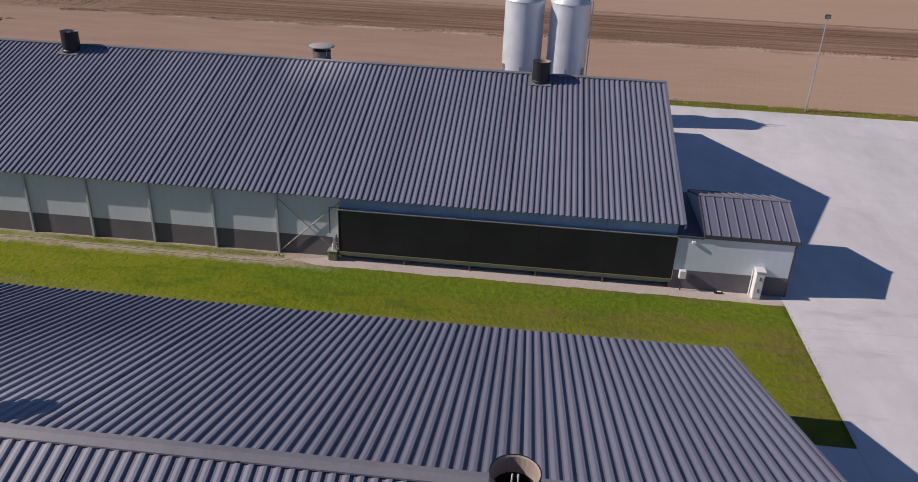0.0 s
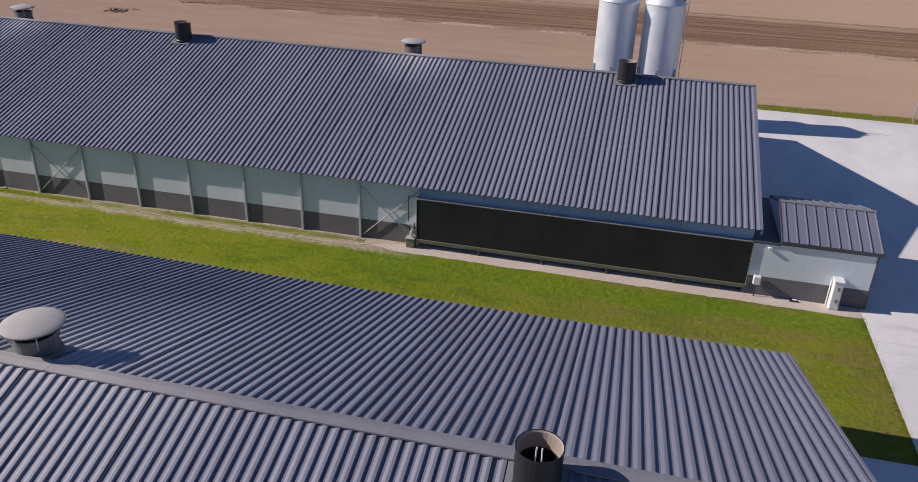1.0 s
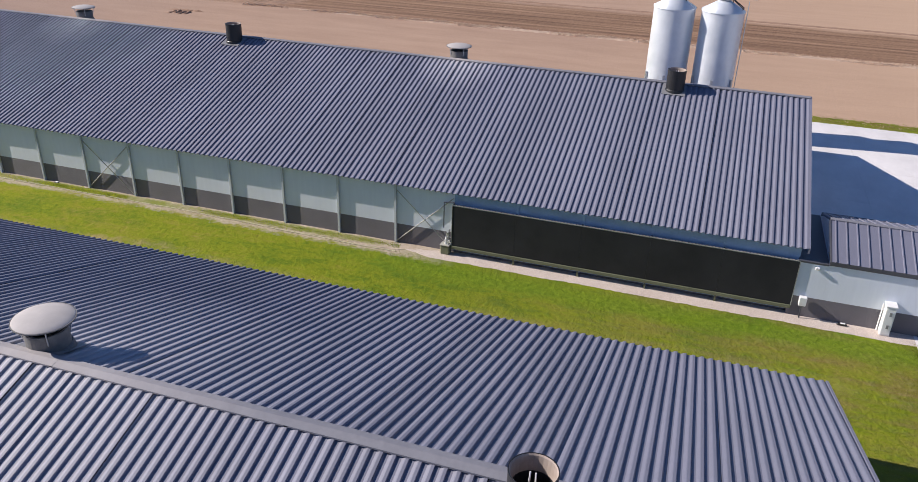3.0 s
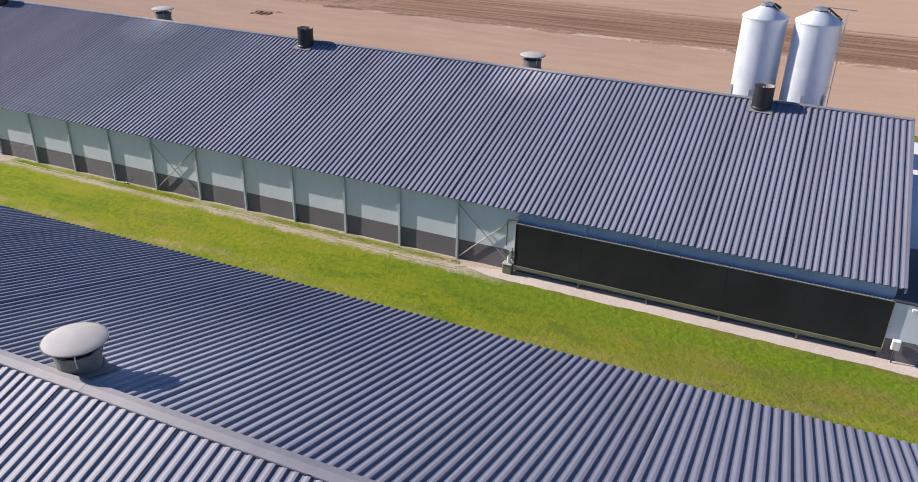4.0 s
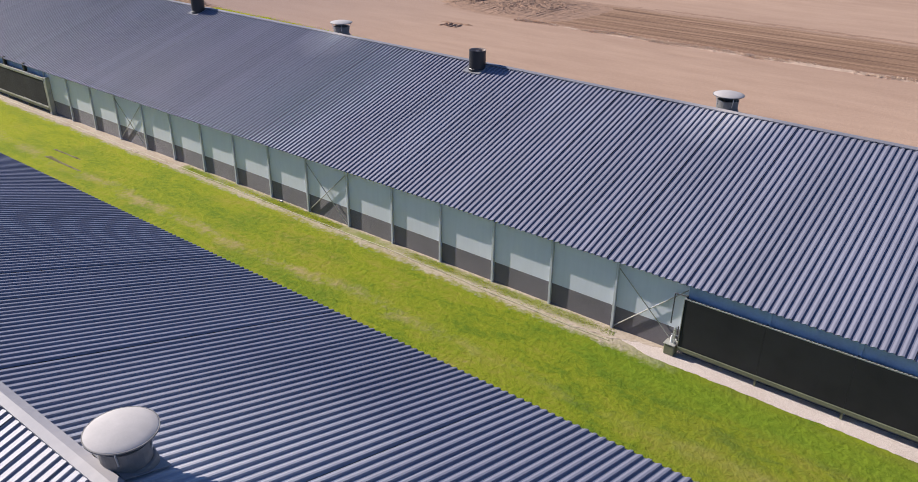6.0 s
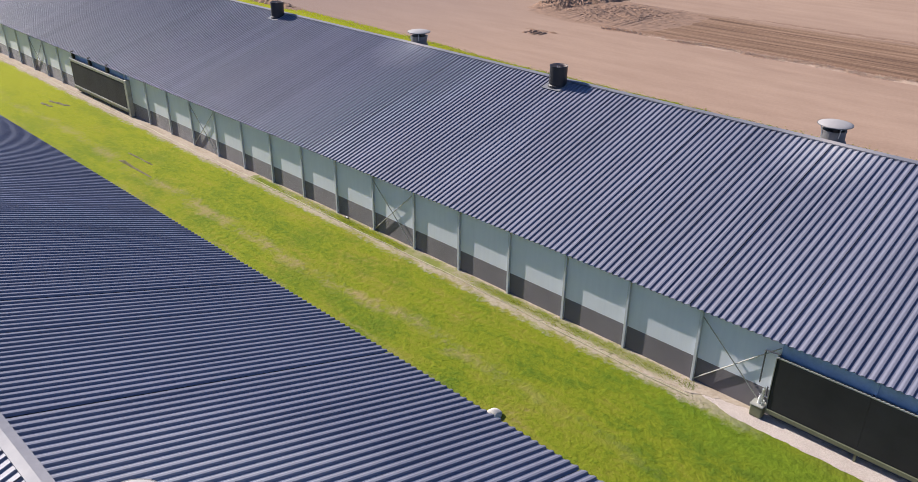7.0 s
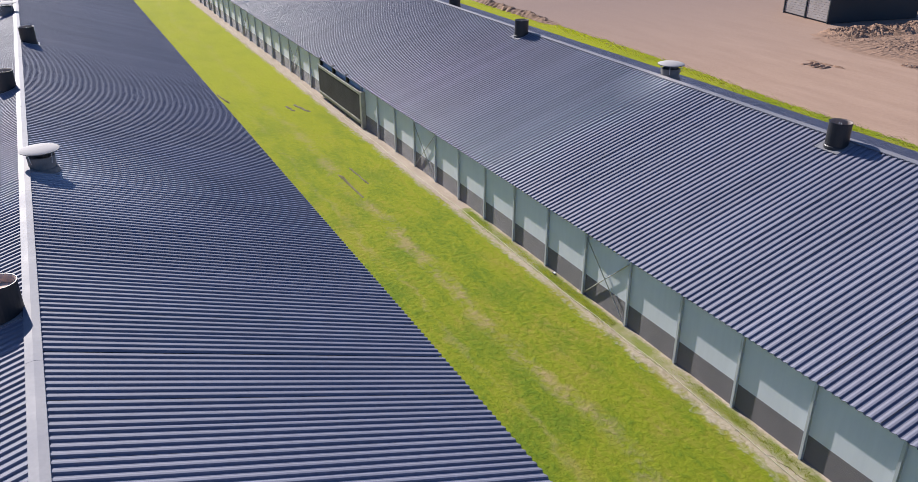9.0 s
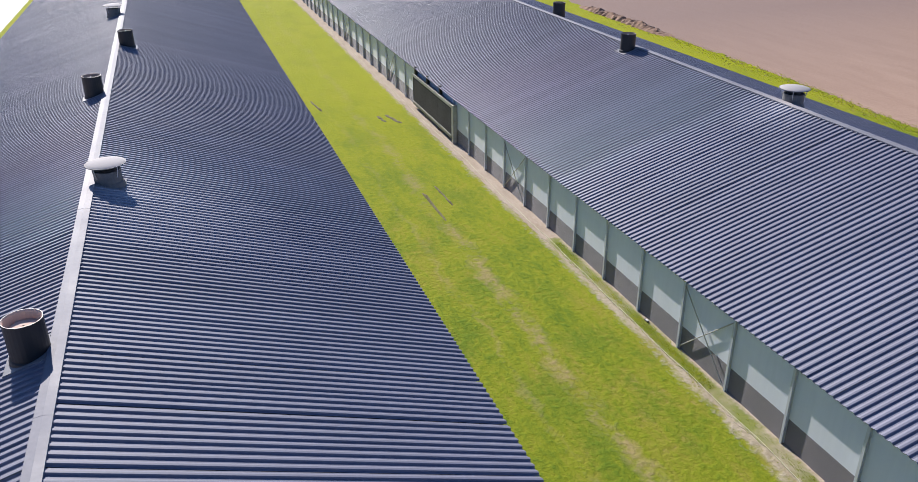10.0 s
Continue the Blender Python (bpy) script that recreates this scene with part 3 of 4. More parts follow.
def open_chimney(floor):
    t = thing("roof_chimney", "black open-topped exhaust chimney on the roof", "chimney", group="open chimneys")
    r, h = 0.375, 0.82
    part("pipe", turned([(r, -0.25), (r, h - 0.05), (r + 0.005, h - 0.05), (r + 0.005, h), (r - 0.008, h), (r - 0.02, h - 0.05), (r - 0.03, 0.05)]), M_CHIM, t)
    lip = [(r - 0.012, h - 0.006), (r - 0.03, h - 0.03)]
    if floor > 0.5:
        part("liner", turned(lip + [(r - 0.06, floor), (0.27, floor + 0.01), (0.25, floor + 0.05), (0.02, floor + 0.06)]), M_FOAM, t, "tan foam lining and damper plate")
    else:
        part("liner", turned(lip + [(r - 0.05, h - 0.3)]), M_CHIM_IN, t, "tan foam inner lining")
        part("duct", turned([(r - 0.048, h - 0.3), (r - 0.06, floor), (0.02, floor)]), M_CHIM, t, "black duct below the lining")
    part("collar", turned([(r + 0.02, -0.2), (r + 0.05, -0.14), (r + 0.03, 0.0), (r + 0.006, 0.03)]), M_CHIM, t)
    for x in (-0.06, 0.06) if floor < 0.4 else ():
        part("damper_rod", bar(bmesh.new(), (x, -0.1, floor + 0.05), (x * 0.7, -0.02, h - 0.03), 0.014), M_WHITE, t, "thin white damper rod")
    part("flashing", boxed(-0.50, 0.46, -0.50, 0.34, -0.008, 0.008), M_FLASH, t, "grey flashing plate", pose(0, 0, 0.018, math.degrees(slope(-1))))
    return t


def capped_vent():
    t = thing("capped_vent", "dark roof vent pipe with a pale dished rain cap", "roof vent", group="capped vents")
    r = 0.40
    part("pipe", turned([(r, -0.35), (r, 0.40), (r + 0.012, 0.40), (r + 0.012, 0.44), (r - 0.03, 0.44), (r - 0.03, 0.0)]), M_GREYP, t)
    hat = [(0.002, 0.735), (0.15, 0.73), (0.31, 0.712), (0.46, 0.682), (0.555, 0.65), (0.57, 0.64), (0.565, 0.622), (0.53, 0.622), (0.36, 0.66), (0.002, 0.70)]
    part("cap", turned(hat, 36), M_HAT, t, "pale shallow domed plastic cap", smooth=True)
    part("rim", turned([(0.566, 0.62), (0.584, 0.62), (0.584, 0.645), (0.566, 0.645), (0.566, 0.62)], 36), M_GREYP, t, "dark rim band")
    for k in range(4):
        a = radians(45 + 90 * k)
        part("bracket", bar(bmesh.new(), (r * math.cos(a), r * math.sin(a), 0.25), (0.49 * math.cos(a), 0.49 * math.sin(a), 0.645), 0.015), M_GALV, t)
    part("collar", turned([(r + 0.02, -0.2), (r + 0.08, -0.12), (r + 0.04, 0.05), (r + 0.01, 0.08)]), M_GREYP, t)
    part("flashing", boxed(-0.48, 0.48, -0.34, 0.48, -0.008, 0.008), M_FLASH, t, "grey flashing plate", pose(0, 0, 0.018, -math.degrees(slope(1))))
    return t


D_CH, D_CV = -0.50, 0.52


def stand(x, ridge, d, turn=0):
    return pose(x, ridge + d, roof_z(d) + 0.03, 0, 0, turn)


first = open_chimney(0.15)
first.matrix_basis = stand(9.2, RIDGE_B, D_CH)
shut = open_chimney(0.60)
shut.matrix_basis = stand(-11.95, RIDGE_A, D_CH)
tagged(shut, "black exhaust chimney with its tan damper shut", "chimney", "open chimneys")
vent = capped_vent()
vent.matrix_basis = stand(-0.6, RIDGE_B, D_CV)
copy_thing(first, stand(9.14, RIDGE_A, D_CH))
copy_thing(vent, stand(-0.6, RIDGE_A, D_CV))
copy_thing(first, stand(-11.75, RIDGE_B, D_CH))
# past the middle of the barns the two kinds change sides
for ridge in (RIDGE_B, RIDGE_A):
    copy_thing(vent, stand(-21.45, ridge, D_CV))
    copy_thing(first, stand(-32.45, ridge, D_CH))
    copy_thing(first, stand(-42.6, ridge, D_CV, 180))
    copy_thing(vent, stand(-52.6, ridge, D_CH, 180))


# ---- annex at the end of the barn ----
def annex():
    t = thing("annex", "small pale gabled annex with dark ribbed roof", "shed")
    x0, x1, y0, y1 = X_END - 0.24, 18.34, -0.06, 4.0
    mid, e, r = 1.97, 2.19, 2.83
    part("wall", prism(bmesh.new(), [(y0, 0.74), (y1, 0.74), (y1, e - 0.1), (mid, r - 0.1), (y0, e - 0.1)], "x", 15.28, x1), M_WALL, t, "pale grey wall panels")
    part("link_wall", boxed(x0, 15.278, y0, y1, 0.74, 1.998), M_WALL, t, "pale grey link wall")
    part("plinth", boxed(x0, x1 + 0.004, y0 - 0.004, y1 + 0.004, -0.05, 0.74), M_PLINTH, t, "dark grey plinth")
    k = (r - e) / (mid - y0)
    for s, ya in ((-1, y0 - 0.045), (1, y1 + 0.045)):
        ze = r - k * abs(ya - mid)
        run = math.hypot(mid - ya, r - ze)
        deck = part("roof", prism(bmesh.new(), [(ya, ze), (mid, r), (mid, r - 0.08), (ya, ze - 0.08)], "x", 15.26, x1 + 0.12), M_ROOF, t, "dark ribbed metal roof slope")
        lean = math.atan(k)
        for j in range(10):
            x = x1 + 0.10 - j * 0.335
            rib = prism(bmesh.new(), [(x - 0.05, -0.002), (x, -0.002), (x - 0.01, 0.032), (x - 0.04, 0.032)], "y", 0.0, run)
            at = Matrix.Translation((0, ya, ze)) @ Matrix.Rotation(lean, 4, "X") if s < 0 else Matrix.Translation((0, mid, r)) @ Matrix.Rotation(-lean, 4, "X")
            part("rib", rib, M_ROOF, deck, "", at)
        part("eave_trim", boxed(15.24, x1 + 0.14, ya - (0.02 if s < 0 else -0.002), ya + (-0.002 if s < 0 else 0.02), ze - 0.13, ze + 0.01), M_TRIM, t)
    part("ridge_cap", prism(bmesh.new(), [(mid - 0.09, r - 0.02), (mid - 0.09, r + 0.012), (mid, r + 0.045), (mid + 0.09, r + 0.012), (mid + 0.09, r - 0.02)], "x", 15.25, x1 + 0.13), M_CAP, t)
    part("link_roof", boxed(X_END - 0.2, 15.215, y0 - 0.04, y1 + 0.04, 2.0, 2.06), M_TRIM, t, "low dark flat link roof")
    part("verge_trim", prism(bmesh.new(), [(y0 - 0.045, e - 0.16), (y0 - 0.045, e - 0.0), (mid, r + 0.02), (mid, r - 0.1)], "x", 15.22, 15.255), M_TRIM, t)
    part("corner_trim", boxed(x1 - 0.03, x1 + 0.03, y0 - 0.03, y0 + 0.05, 0.0, e - 0.1), M_TRIM, t)
    return t


annex()
cab = thing("meter_cabinet", "tall narrow white enamel cabinet against the annex wall", "cabinet", pose(17.27, -0.28, 0.012))
part("body", boxed(-0.15, 0.15, -0.14, 0.2, 0.0, 1.04, bevel=0.012), M_WHITE, cab)
part("top", boxed(-0.175, 0.175, -0.17, 0.215, 1.044, 1.10, bevel=0.012), M_WHITE, cab, "overhanging white lid")
part("door", boxed(-0.13, 0.13, -0.152, -0.142, 0.06, 1.0, bevel=0.004), M_WHITE, cab, "white front door")
for z in (0.28, 0.74):
    part("handle", boxed(-0.02, 0.05, -0.17, -0.154, z, z + 0.14, bevel=0.004), M_FLASH, cab, "small grey latch")
part("conduit", bar(bmesh.new(), (-0.20, 0.16, 0.0), (-0.20, 0.16, 1.0), 0.022, 8), M_WHITE, cab, "thin white conduit")
wl = thing("wall_lamp", "small white bulkhead lamp on the annex wall", "lamp", pose(14.9, -0.08, 1.86))
part("housing", boxed(-0.07, 0.07, -0.07, 0.018, -0.05, 0.05, bevel=0.015), M_WHITE, wl)
jb = thing("junction_box", "white box on a short leg beside the annex", "box", pose(14.68, -0.2, 0.012))
part("box", boxed(-0.12, 0.12, -0.09, 0.09, 0.48, 0.80, bevel=0.02), M_WHITE, jb)
part("leg", boxed(-0.02, 0.02, -0.02, 0.02, 0.0, 0.48), M_TRIM, jb, "dark leg")
drain = thing("floor_drain", "small black drain fitting on the gravel", "drain", pose(16.02, -0.22, 0.012))
part("body", boxed(-0.16, 0.16, -0.05, 0.05, 0.0, 0.06, bevel=0.02), M_BLACK, drain)
part("spout", boxed(-0.05, 0.1, -0.035, 0.035, 0.06, 0.09, bevel=0.01), M_WHITE, drain, "white cap piece")


# ---- pump tank and pipes at the end of the long pad ----
def pump_tank():
    t = thing("pump_tank", "beige water tank with pump and pipes beside the pad", "water tank", pose(2.1, -0.06, 0.006))
    part("tank", boxed(-0.17, 0.17, -0.15, 0.15, 0.0, 0.36, bevel=0.025), M_GUTTER, t, "beige water tank")
    part("lid", boxed(-0.19, 0.19, -0.17, 0.16, 0.36, 0.40, bevel=0.01), M_RAIL, t)
    part("pump", turned([(0.045, 0.40), (0.05, 0.56), (0.035, 0.62), (0.012, 0.66), (0.003, 0.665)], 14), M_WHITE, t, "white pump body")
    part("valve", boxed(0.06, 0.15, -0.035, 0.035, 0.45, 0.56, bevel=0.015), M_WHITE, t)
    bm = bmesh.new()
    for a, b in (((0.1, -0.06, 0.4), (0.1, -0.06, 1.02)), ((0.02, 0.04, 0.4), (0.02, 0.04, 0.86)), ((0.02, 0.04, 0.86), (0.1, -0.06, 0.9)), ((-0.02, -0.05, 0.72), (0.2, -0.05, 0.72))):
        bar(bm, a, b, 0.018, 8)
    part("riser", bm, M_GALV, t, "galvanised riser pipes and valves")
    bm = bmesh.new()
    for a, b in (((-0.1, 0.0, 1.05), (-0.1, 0.0, 2.08)), ((-0.1, 0.0, 2.08), (0.3, 0.0, 2.12)), ((0.14, 0.02, 0.6), (0.14, 0.02, 1.0))):
        bar(bm, a, b, 0.022, 8)
    part("pipe", bm, M_TRIM, t, "dark water pipe")
    return t


pump_tank()


# ---- feed silos behind the barn ----
def silo(x, y, ladder):
    t = thing("feed_silo", "tall corrugated galvanised feed silo with a cone top", "silo", pose(x, y, 0), "feed silos")
    R, top = 1.08, 6.58
    prof = []
    z = 1.2
    while z < top - 0.1:
        prof += [(R - 0.0035, z), (R + 0.0035, z + 0.035)]
        z += 0.07
    part("shell", turned([(0.25, 0.35), (0.26, 0.45)] + prof + [(R, top)], 48), M_SILO, t, smooth=True)
    part("roof", turned([(R + 0.03, top - 0.05), (R + 0.03, top + 0.02), (0.30, top + 0.50)], 48), M_SILO, t, "steel cone roof", smooth=True)
    part("lid", turned([(0.33, top + 0.53), (0.33, top + 0.63), (0.1, top + 0.7), (0.003, top + 0.71)], 20), M_GALV, t)
    for k in range(6):
        a = radians(30 + 60 * k)
        c, q = math.cos(a), math.sin(a)
        leg = bmesh.new()
        box(leg, -0.045, 0.045, -0.06, 0.06, 0.0, 3.15)
        part("leg", leg, M_GALV, t, "steel channel leg", pose((R + 0.06) * c, (R + 0.06) * q, 0, 0, 0, math.degrees(a)))
    # ladder up the east side
    if ladder:
        bm = bmesh.new()
        for q in (-0.2, 0.2):
            bar(bm, (R + 0.12, q, 0.4), (R + 0.12, q, top + 0.5), 0.018)
        z = 0.5
        while z < top:
            bar(bm, (R + 0.12, -0.2, z), (R + 0.12, 0.2, z), 0.012, 5)
            z += 0.3
        for z in (1.8, 3.4, 5.0, 6.2):
            bar(bm, (R + 0.12, 0.2, z), (R - 0.03, 0.2, z), 0.012, 5)
        part("ladder", bm, M_GALV, t, "galvanised access ladder")
    if ladder:
        for q in (-0.28, 0.12):
            c, k = math.cos(q), math.sin(q)
            rail = bar(bmesh.new(), (0.3 * c, 0.3 * k, top + 0.66), (1.02 * c, 1.02 * k, top + 0.16), 0.024)
            for d in (0.42, 0.98):
                bar(rail, (d * c, d * k, top + 0.04), (d * c, d * k, top + 0.66 - (d - 0.3) * 0.69), 0.016)
            part("filling_rail", rail, M_CHIM, t, "dark hand rail down the cone")
        part("spout_pipe", bar(bmesh.new(), (0.2, 0.0, top + 0.68), (R + 0.5, 0.1, top + 0.62), 0.022), M_GALV, t, "thin galvanised overhead pipe")
    else:
        hatch = bar(bmesh.new(), (0.28, -0.1, top + 0.60), (0.62, -0.15, top + 0.42), 0.11, 10)
        part("hatch", hatch, M_CHIM, t, "dark filling spout")
        part("filling_rail", bar(bmesh.new(), (0.3, -0.2, top + 0.62), (1.04, -0.5, top + 0.05), 0.02), M_GALV, t)
    return t


silo(8.11, 19.1, False)
silo(10.57, 19.1, True)

lamp = thing("yard_light", "slim galvanised yard light pole with a small floodlight", "light pole", pose(25.7, 24.15, 0))
part("pole", turned([(0.055, -0.1), (0.055, 2.8), (0.04, 2.85), (0.035, 5.7)], 12), M_GALV, lamp)
part("floodlight", boxed(-0.15, 0.15, -0.14, 0.04, 5.62, 5.86, bevel=0.02), M_BLACK, lamp, "black floodlight head")
part("glass", boxed(-0.12, 0.12, -0.152, -0.142, 5.65, 5.83), M_FLASH, lamp)

# ---- margins: edging hose, marker stone ----
cu = bmesh.new()
prev = None
for k in range(200):
    x = 0.3 - k * 0.36
    p = (x, float(np.interp(x, [-30, -10, 0.3], [-0.34, -0.41, -0.68])) + 0.03 * math.sin(x * 0.5) + 0.02 * math.sin(x * 1.9 + 1), 0.025)
    if prev:
        bar(cu, prev, p, 0.011, 5)
    prev = p
tagged(new("edging_hose", mesh_of("edging_hose", cu, M_HOSE)), "pale faded thin hose lying along the grass edge", "hose")
bm = bmesh.new()
bmesh.ops.create_icosphere(bm, subdivisions=3, radius=0.21)
for v in bm.verts:
    v.co *= 1 + 0.35 * noise.noise(v.co * 5)
    v.co.z = max(-0.02, v.co.z * 0.6 + 0.05)
tagged(new("pale_stone", mesh_of("pale_stone", bm, M_STONE)), "pale lump of concrete lying in the grass", "stone").matrix_basis = pose(-3.0, -5.25, 0)
fit_ = thing("drain_fitting", "small white and black drain fitting by the wall", "drain", pose(-16.1, 0.02, 0.006) @ Matrix.Scale(0.75, 4))
part("body", boxed(-0.14, 0.14, -0.06, 0.06, 0.0, 0.07, bevel=0.02), M_BLACK, fit_)
part("cap", boxed(-0.06, 0.12, -0.045, 0.045, 0.07, 0.10, bevel=0.01), M_WHITE, fit_, "white cap piece")


# ---- the field beyond ----
def heap(name, x0, y0, x1, y1, width, height, mat, label, seed, n=60, m=14, fade=6):
    """A rough long heap of soil or straw along a line."""
    bm = bmesh.new()
    a, b = Vector((x0, y0, 0)), Vector((x1, y1, 0))
    along = (b - a).normalized()
    side = Vector((-along.y, along.x, 0))
    rows = []
    for i in range(n + 1):
        c = a + (b - a) * i / n
        end = min(1, fade * min(i, n - i) / n)
        row = []
        for j in range(m + 1):
            u = j / m * 2 - 1
            p = c + side * (u * width / 2 + min(0.6, width * 0.2) * noise.noise(Vector((i * 0.31, seed, 0))))
            h = max(0, 1 - u * u) * end
            z = height * h * (0.55 + 0.9 * abs(noise.noise(p * 0.55 + Vector((seed, 0, 0))))) + height * h * (0.22 * noise.noise(p * 2.3) + 0.22 * noise.noise(p * 5.7)) - 0.05
            row.append(bm.verts.new((p.x, p.y, z)))
        rows.append(row)
    for r0, r1 in zip(rows, rows[1:]):
        for j in range(m):
            bm.faces.new((r0[j], r0[j + 1], r1[j + 1], r1[j]))
    return tagged(new(name, mesh_of(name, bm, mat)), label, "heap", kind="stuff")


heap("soil_heap", -43.5, 47.8, -27.0, 47.6, 12.5, 0.34, M_SOIL, "rough brown clods of turned soil at the field edge", 3.0, 170, 110, 2.2)
heap("soil_mound", -41.6, 43.6, -40.2, 57.5, 4.0, 0.75, M_SOIL, "tall mound of pale dug-out soil and roots", 5.0, 120, 40)
heap("verge_heap", -74.0, 26.9, -56.0, 26.6, 1.5, 0.5, M_SOIL, "low broken heap of brown soil beside the verge", 15.0, 120, 14)
heap("soil_ridge", -31, 41.0, 60, 41.5, 1.0, 0.10, M_STRAW, "low rough ridge of straw along the ploughed strip", 7.0, 420, 8)
heap("soil_bank", -34, 54.6, 70, 54.8, 1.2, 0.06, M_SOIL, "low rough bank at the far edge of the ploughed strip", 11.0, 300, 6)
for k in range(4):
    heap("wheel_rut", -35.5 + k * 0.5, 34.2 + 0.2 * (k % 2), -35.6 + k * 0.5, 35.7, 0.42, 0.16, M_SOIL, "churned wheel rut in the dry field", 20.0 + k, 24, 6)
heap("wheel_rut", -36.6, 35.9, -33.0, 36.1, 0.36, 0.16, M_SOIL, "churned wheel rut in the dry field", 31.0, 40, 6)


for x0, y0, x1, y1, w in ((-25.7, -3.61, -29.8, -3.67, 0.17), (-27.3, -2.81, -30.3, -2.89, 0.14), (-40.0, -1.7, -42.4, -2.2, 0.3), (-40.6, -2.5, -42.2, -2.7, 0.25), (-44.0, -5.6, -46.9, -5.9, 0.2)):
    heap("wheel_rut", x0, y0, x1, y1, w, 0.16, M_RUT, "short bare wheel rut in the lawn", x0, 16, 5)


def tufts(name, count, place, h0, h1, w, mat, label, seed, lean=0.35):
    """Many small crossed blades in one mesh."""
    rng = np.random.default_rng(seed)
    xy = place(rng, count)
    n = len(xy)
    ang = rng.uniform(0, np.pi, (n, 3)) + np.array([0, 1.05, 2.1])
    hh = rng.uniform(h0, h1, (n, 3))
    ww = w * rng.uniform(0.6, 1.2, (n, 3))
    tip = rng.normal(0, lean, (n, 3, 2)) * hh[:, :, None]
    off = rng.normal(0, w * 0.6, (n, 3, 2))
    v = np.zeros((n, 3, 3, 3))
    d = np.stack([np.cos(ang), np.sin(ang)], -1) * ww[:, :, None] / 2
    base = xy[:, None, :] + off
    v[:, :, 0, :2], v[:, :, 1, :2], v[:, :, 2, :2] = base - d, base + d, base + tip
    v[:, :, 2, 2] = hh
    v = v.reshape(-1, 3)
    me = bpy.data.meshes.new(name)
    me.vertices.add(len(v))
    me.vertices.foreach_set("co", v.astype(np.float32).ravel())
    me.loops.add(len(v))
    me.loops.foreach_set("vertex_index", np.arange(len(v), dtype=np.int32))
    me.polygons.add(len(v) // 3)
    me.polygons.foreach_set("loop_start", np.arange(0, len(v), 3, dtype=np.int32))
    me.update(calc_edges=True)
    me.materials.append(mat)
    return tagged(new(name, me), label, "grass", kind="stuff")


def lawn_spots(rng, n):
    x = 18.3 - 130 * rng.random(n) ** 1.7
    y = rng.uniform(-8.2, -0.5, n)
    rag = 0.12 * np.sin(x * 1.1) + 0.08 * np.sin(x * 2.9 + 1) + rng.normal(0, 0.13, n)
    keep = y < np.interp(x, [-2, 1.3], [-0.86, -0.68]) + 1.6 * rag
    return np.stack([x, y], -1)[keep]


def margin_spots(rng, n):
    x = rng.uniform(-22.5, 0.3, n)
    y = rng.normal(-0.19, 0.11, n)
    patch = np.sin(x * 0.7) + np.sin(x * 0.23 + 1) + rng.normal(0, 0.8, n) + 3.0 * (np.abs(x + 14.6) < 2.4)
    return np.stack([x, y], -1)[(patch > -0.4) & (y < 0.1)]


def edge_spots(rng, n):
    x = 18.2 + rng.normal(0, 0.07, n)
    return np.stack([x, rng.uniform(-8.1, -0.6, n)], -1)


def verge_spots(rng, n):
    x = rng.uniform(-70, 50, n)
    edge = np.interp(x, [-140, -48, -38, -30, -14, 2, 16, 70], [28.5, 26.5, 26.1, 25.3, 25.1, 24.7, 24.8, 24.6])
    return np.stack([x, edge + rng.normal(0, 0.25, n) - np.abs(rng.normal(0, 0.6, n))], -1)


def straw_spots(rng, n):
    x = rng.uniform(-32, 60, n)
    keep = np.sin(x * 0.31) + np.sin(x * 0.83 + 2) + rng.normal(0, 0.7, n) > -0.6
    return np.stack([x, 41.0 + 0.006 * (x + 30) + 0.2 * np.sin(x * 0.8) + rng.normal(0, 0.22, n)], -1)[keep]


def heap_spots(rng, n):
    t = rng.random(n)
    return np.stack([-40.6 + 0.4 * t + rng.normal(0, 0.8, n), 44.0 + 13.0 * t + rng.normal(0, 0.7, n)], -1)


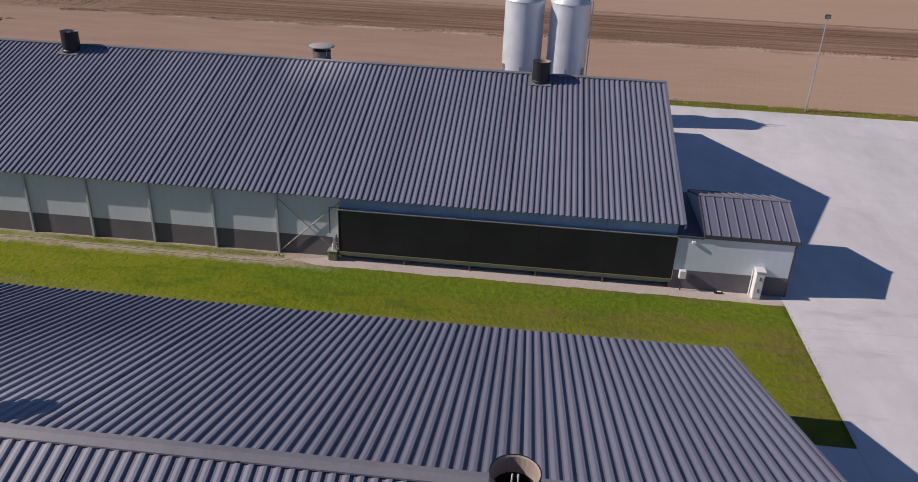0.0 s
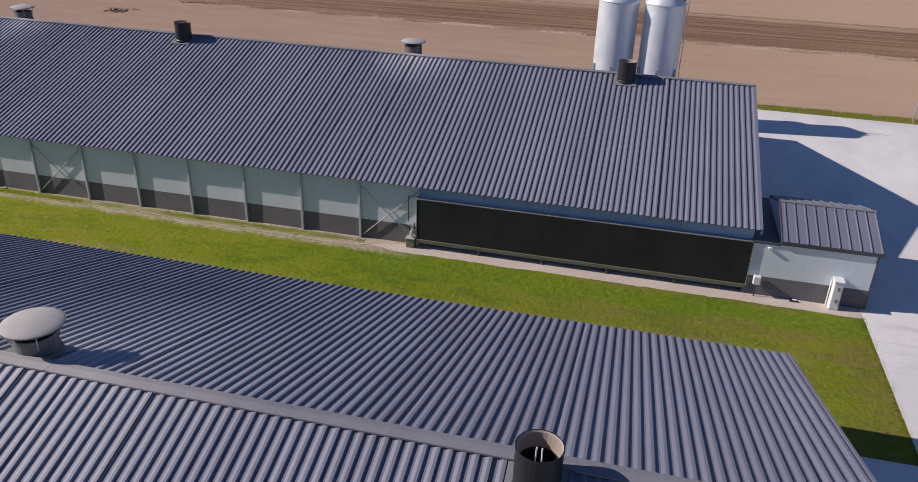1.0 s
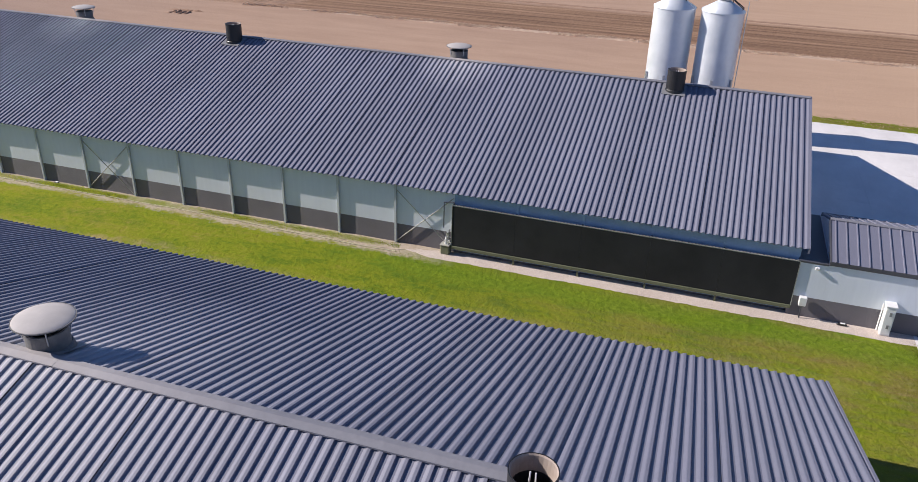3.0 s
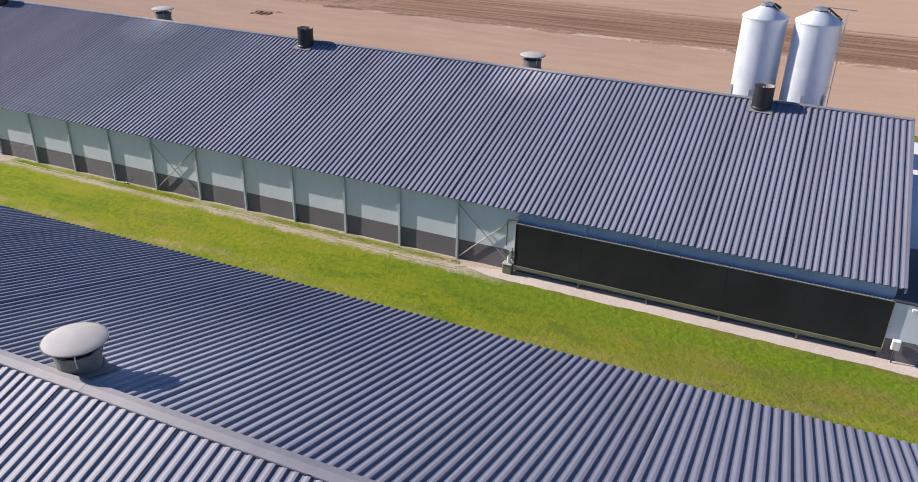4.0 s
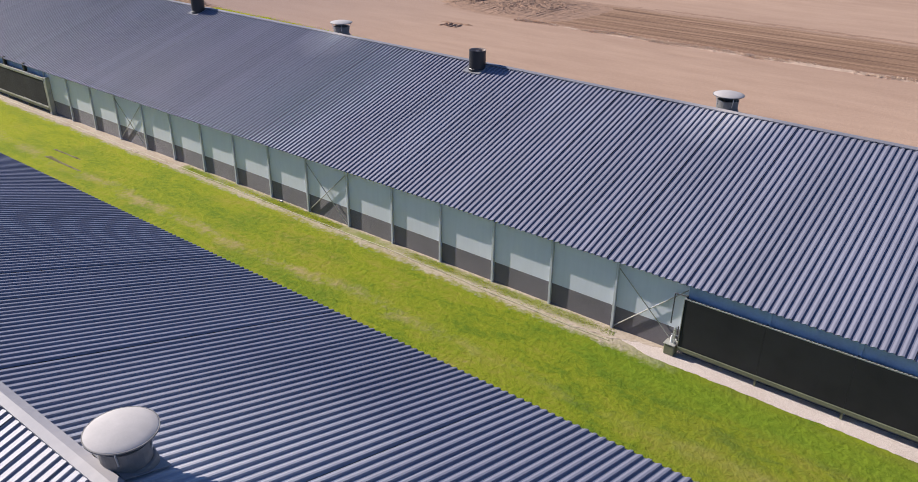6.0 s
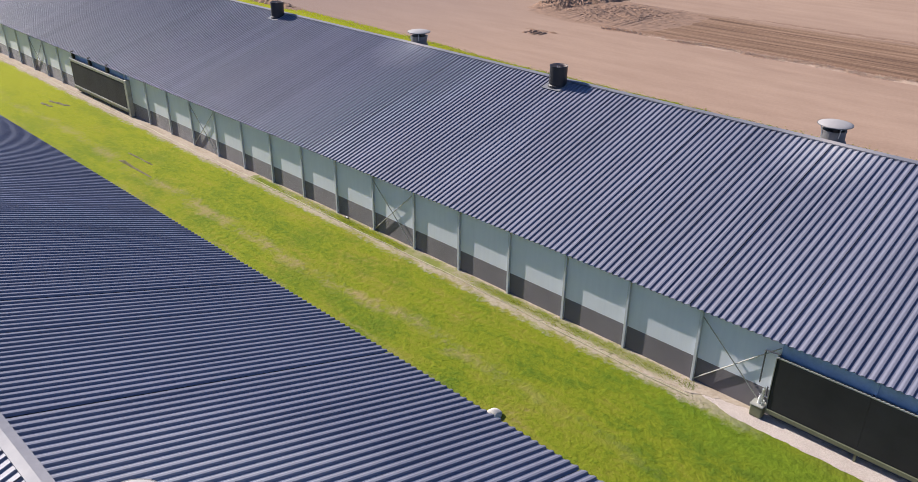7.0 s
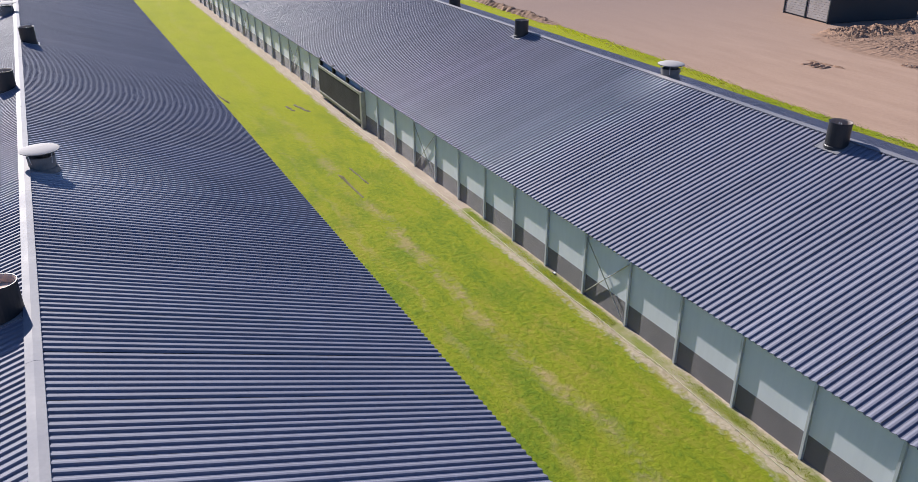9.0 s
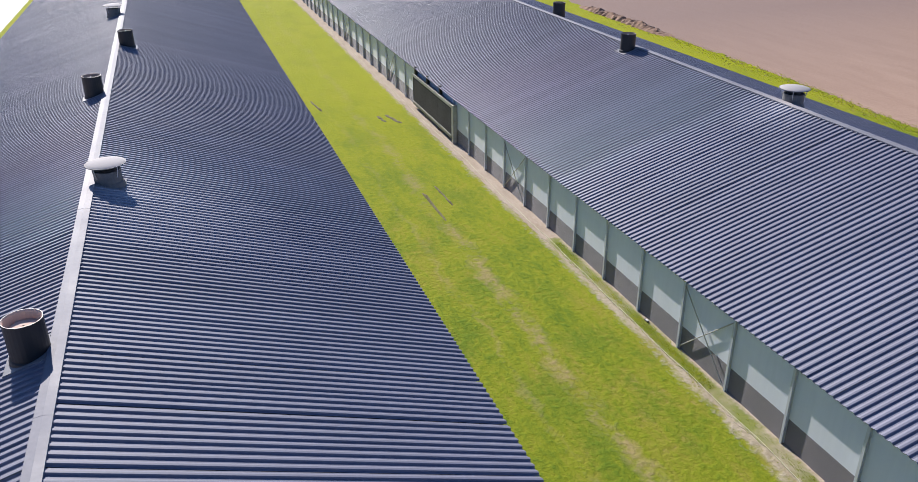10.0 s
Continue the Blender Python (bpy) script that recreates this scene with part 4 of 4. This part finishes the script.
tufts("grass", 60000, lawn_spots, 0.006, 0.014, 0.022, M_BLADE, "short bright green lawn grass", 1, 1.3)
tufts("grass_margin", 9000, margin_spots, 0.015, 0.05, 0.025, M_BLADE, "ragged grass along the wall foot", 2)
tufts("grass_edge", 900, edge_spots, 0.01, 0.03, 0.03, M_BLADE, "ragged grass at the concrete edge", 3)
tufts("verge_grass", 9000, verge_spots, 0.02, 0.06, 0.04, M_BLADE, "rough green grass on the field verge", 4)
tufts("straw", 16000, straw_spots, 0.03, 0.15, 0.04, M_STRAW2, "dry straw stubble along the ploughed strip", 5)
tufts("verge_straw", 3000, verge_spots, 0.02, 0.07, 0.04, M_STRAW, "dry stalks on the field verge", 7)
tufts("straw_heap", 260, heap_spots, 0.1, 0.38, 0.06, M_STRAW, "dry stalks on the soil heap", 6)


def far_shed():
    t = thing("far_shed", "low dark shed with grey board front in the field", "shed", pose(-52.0, 50.1, 0, 0, 0, -10))
    w, d, h = 6.2, 10.2, 3.0
    part("wall", prism(bmesh.new(), [(0.05, 0), (w, 0), (w, h), (w / 2, h + 0.8), (0.05, h)], "y", 0.12, d), M_DKWALL, t, "dark cladding")
    for s in (-1, 1):
        o = [(w / 2, h + 0.84), (w / 2 + s * (w / 2 + 0.25), h - 0.05), (w / 2 + s * (w / 2 + 0.25), h + 0.04), (w / 2, h + 0.94)]
        part("roof", prism(bmesh.new(), o, "y", -0.3, d + 0.3), M_TRIM, t, "dark roof slope")
    for k in range(2):
        for q in range(9):
            part("board", boxed(0.1 + 3.1 * k, 3.05 + 3.1 * k, 0.06, 0.1, 0.12 + 0.21 * q, 0.315 + 0.21 * q, bevel=0.008), M_PALEC, t)
    for k in range(3):
        part("post", boxed(3.1 * k - 0.06, 3.1 * k + 0.06, -0.02, 0.118, -0.05, h - 0.02), M_DKWALL, t, "dark wooden post")
    return t


far_shed()


# ---- roof sheets, last ----
def lay_sheets(b):
    w = 4 * PITCH
    n = round((X_END - X_FAR) / w)
    rng = random.Random(11)
    for deck in [o for o in b.children if "side" in o]:
        s = deck["side"]
        for k in range(n):
            # laid by eye: each sheet a few millimetres and a hair's turn off the line
            lean = pose(rng.uniform(-0.014, 0.014), 0, rng.uniform(0, 0.004), math.degrees(slope(s)), 0, 0) @ pose(0, 0, 0, 0, 0, rng.uniform(-0.05, 0.05))
            if s < 0:
                m = Matrix.Translation((X_END - (k + 1) * w, -HALF, eave(s))) @ lean
            else:
                m = Matrix.Translation((X_END - k * w, HALF, eave(s))) @ pose(0, 0, 0, 0, 0, 180) @ lean
            part("roof_sheet", SHEETS[s], None, deck, "", m)
        del deck["side"]


lay_sheets(barn_b)
lay_sheets(barn_a)
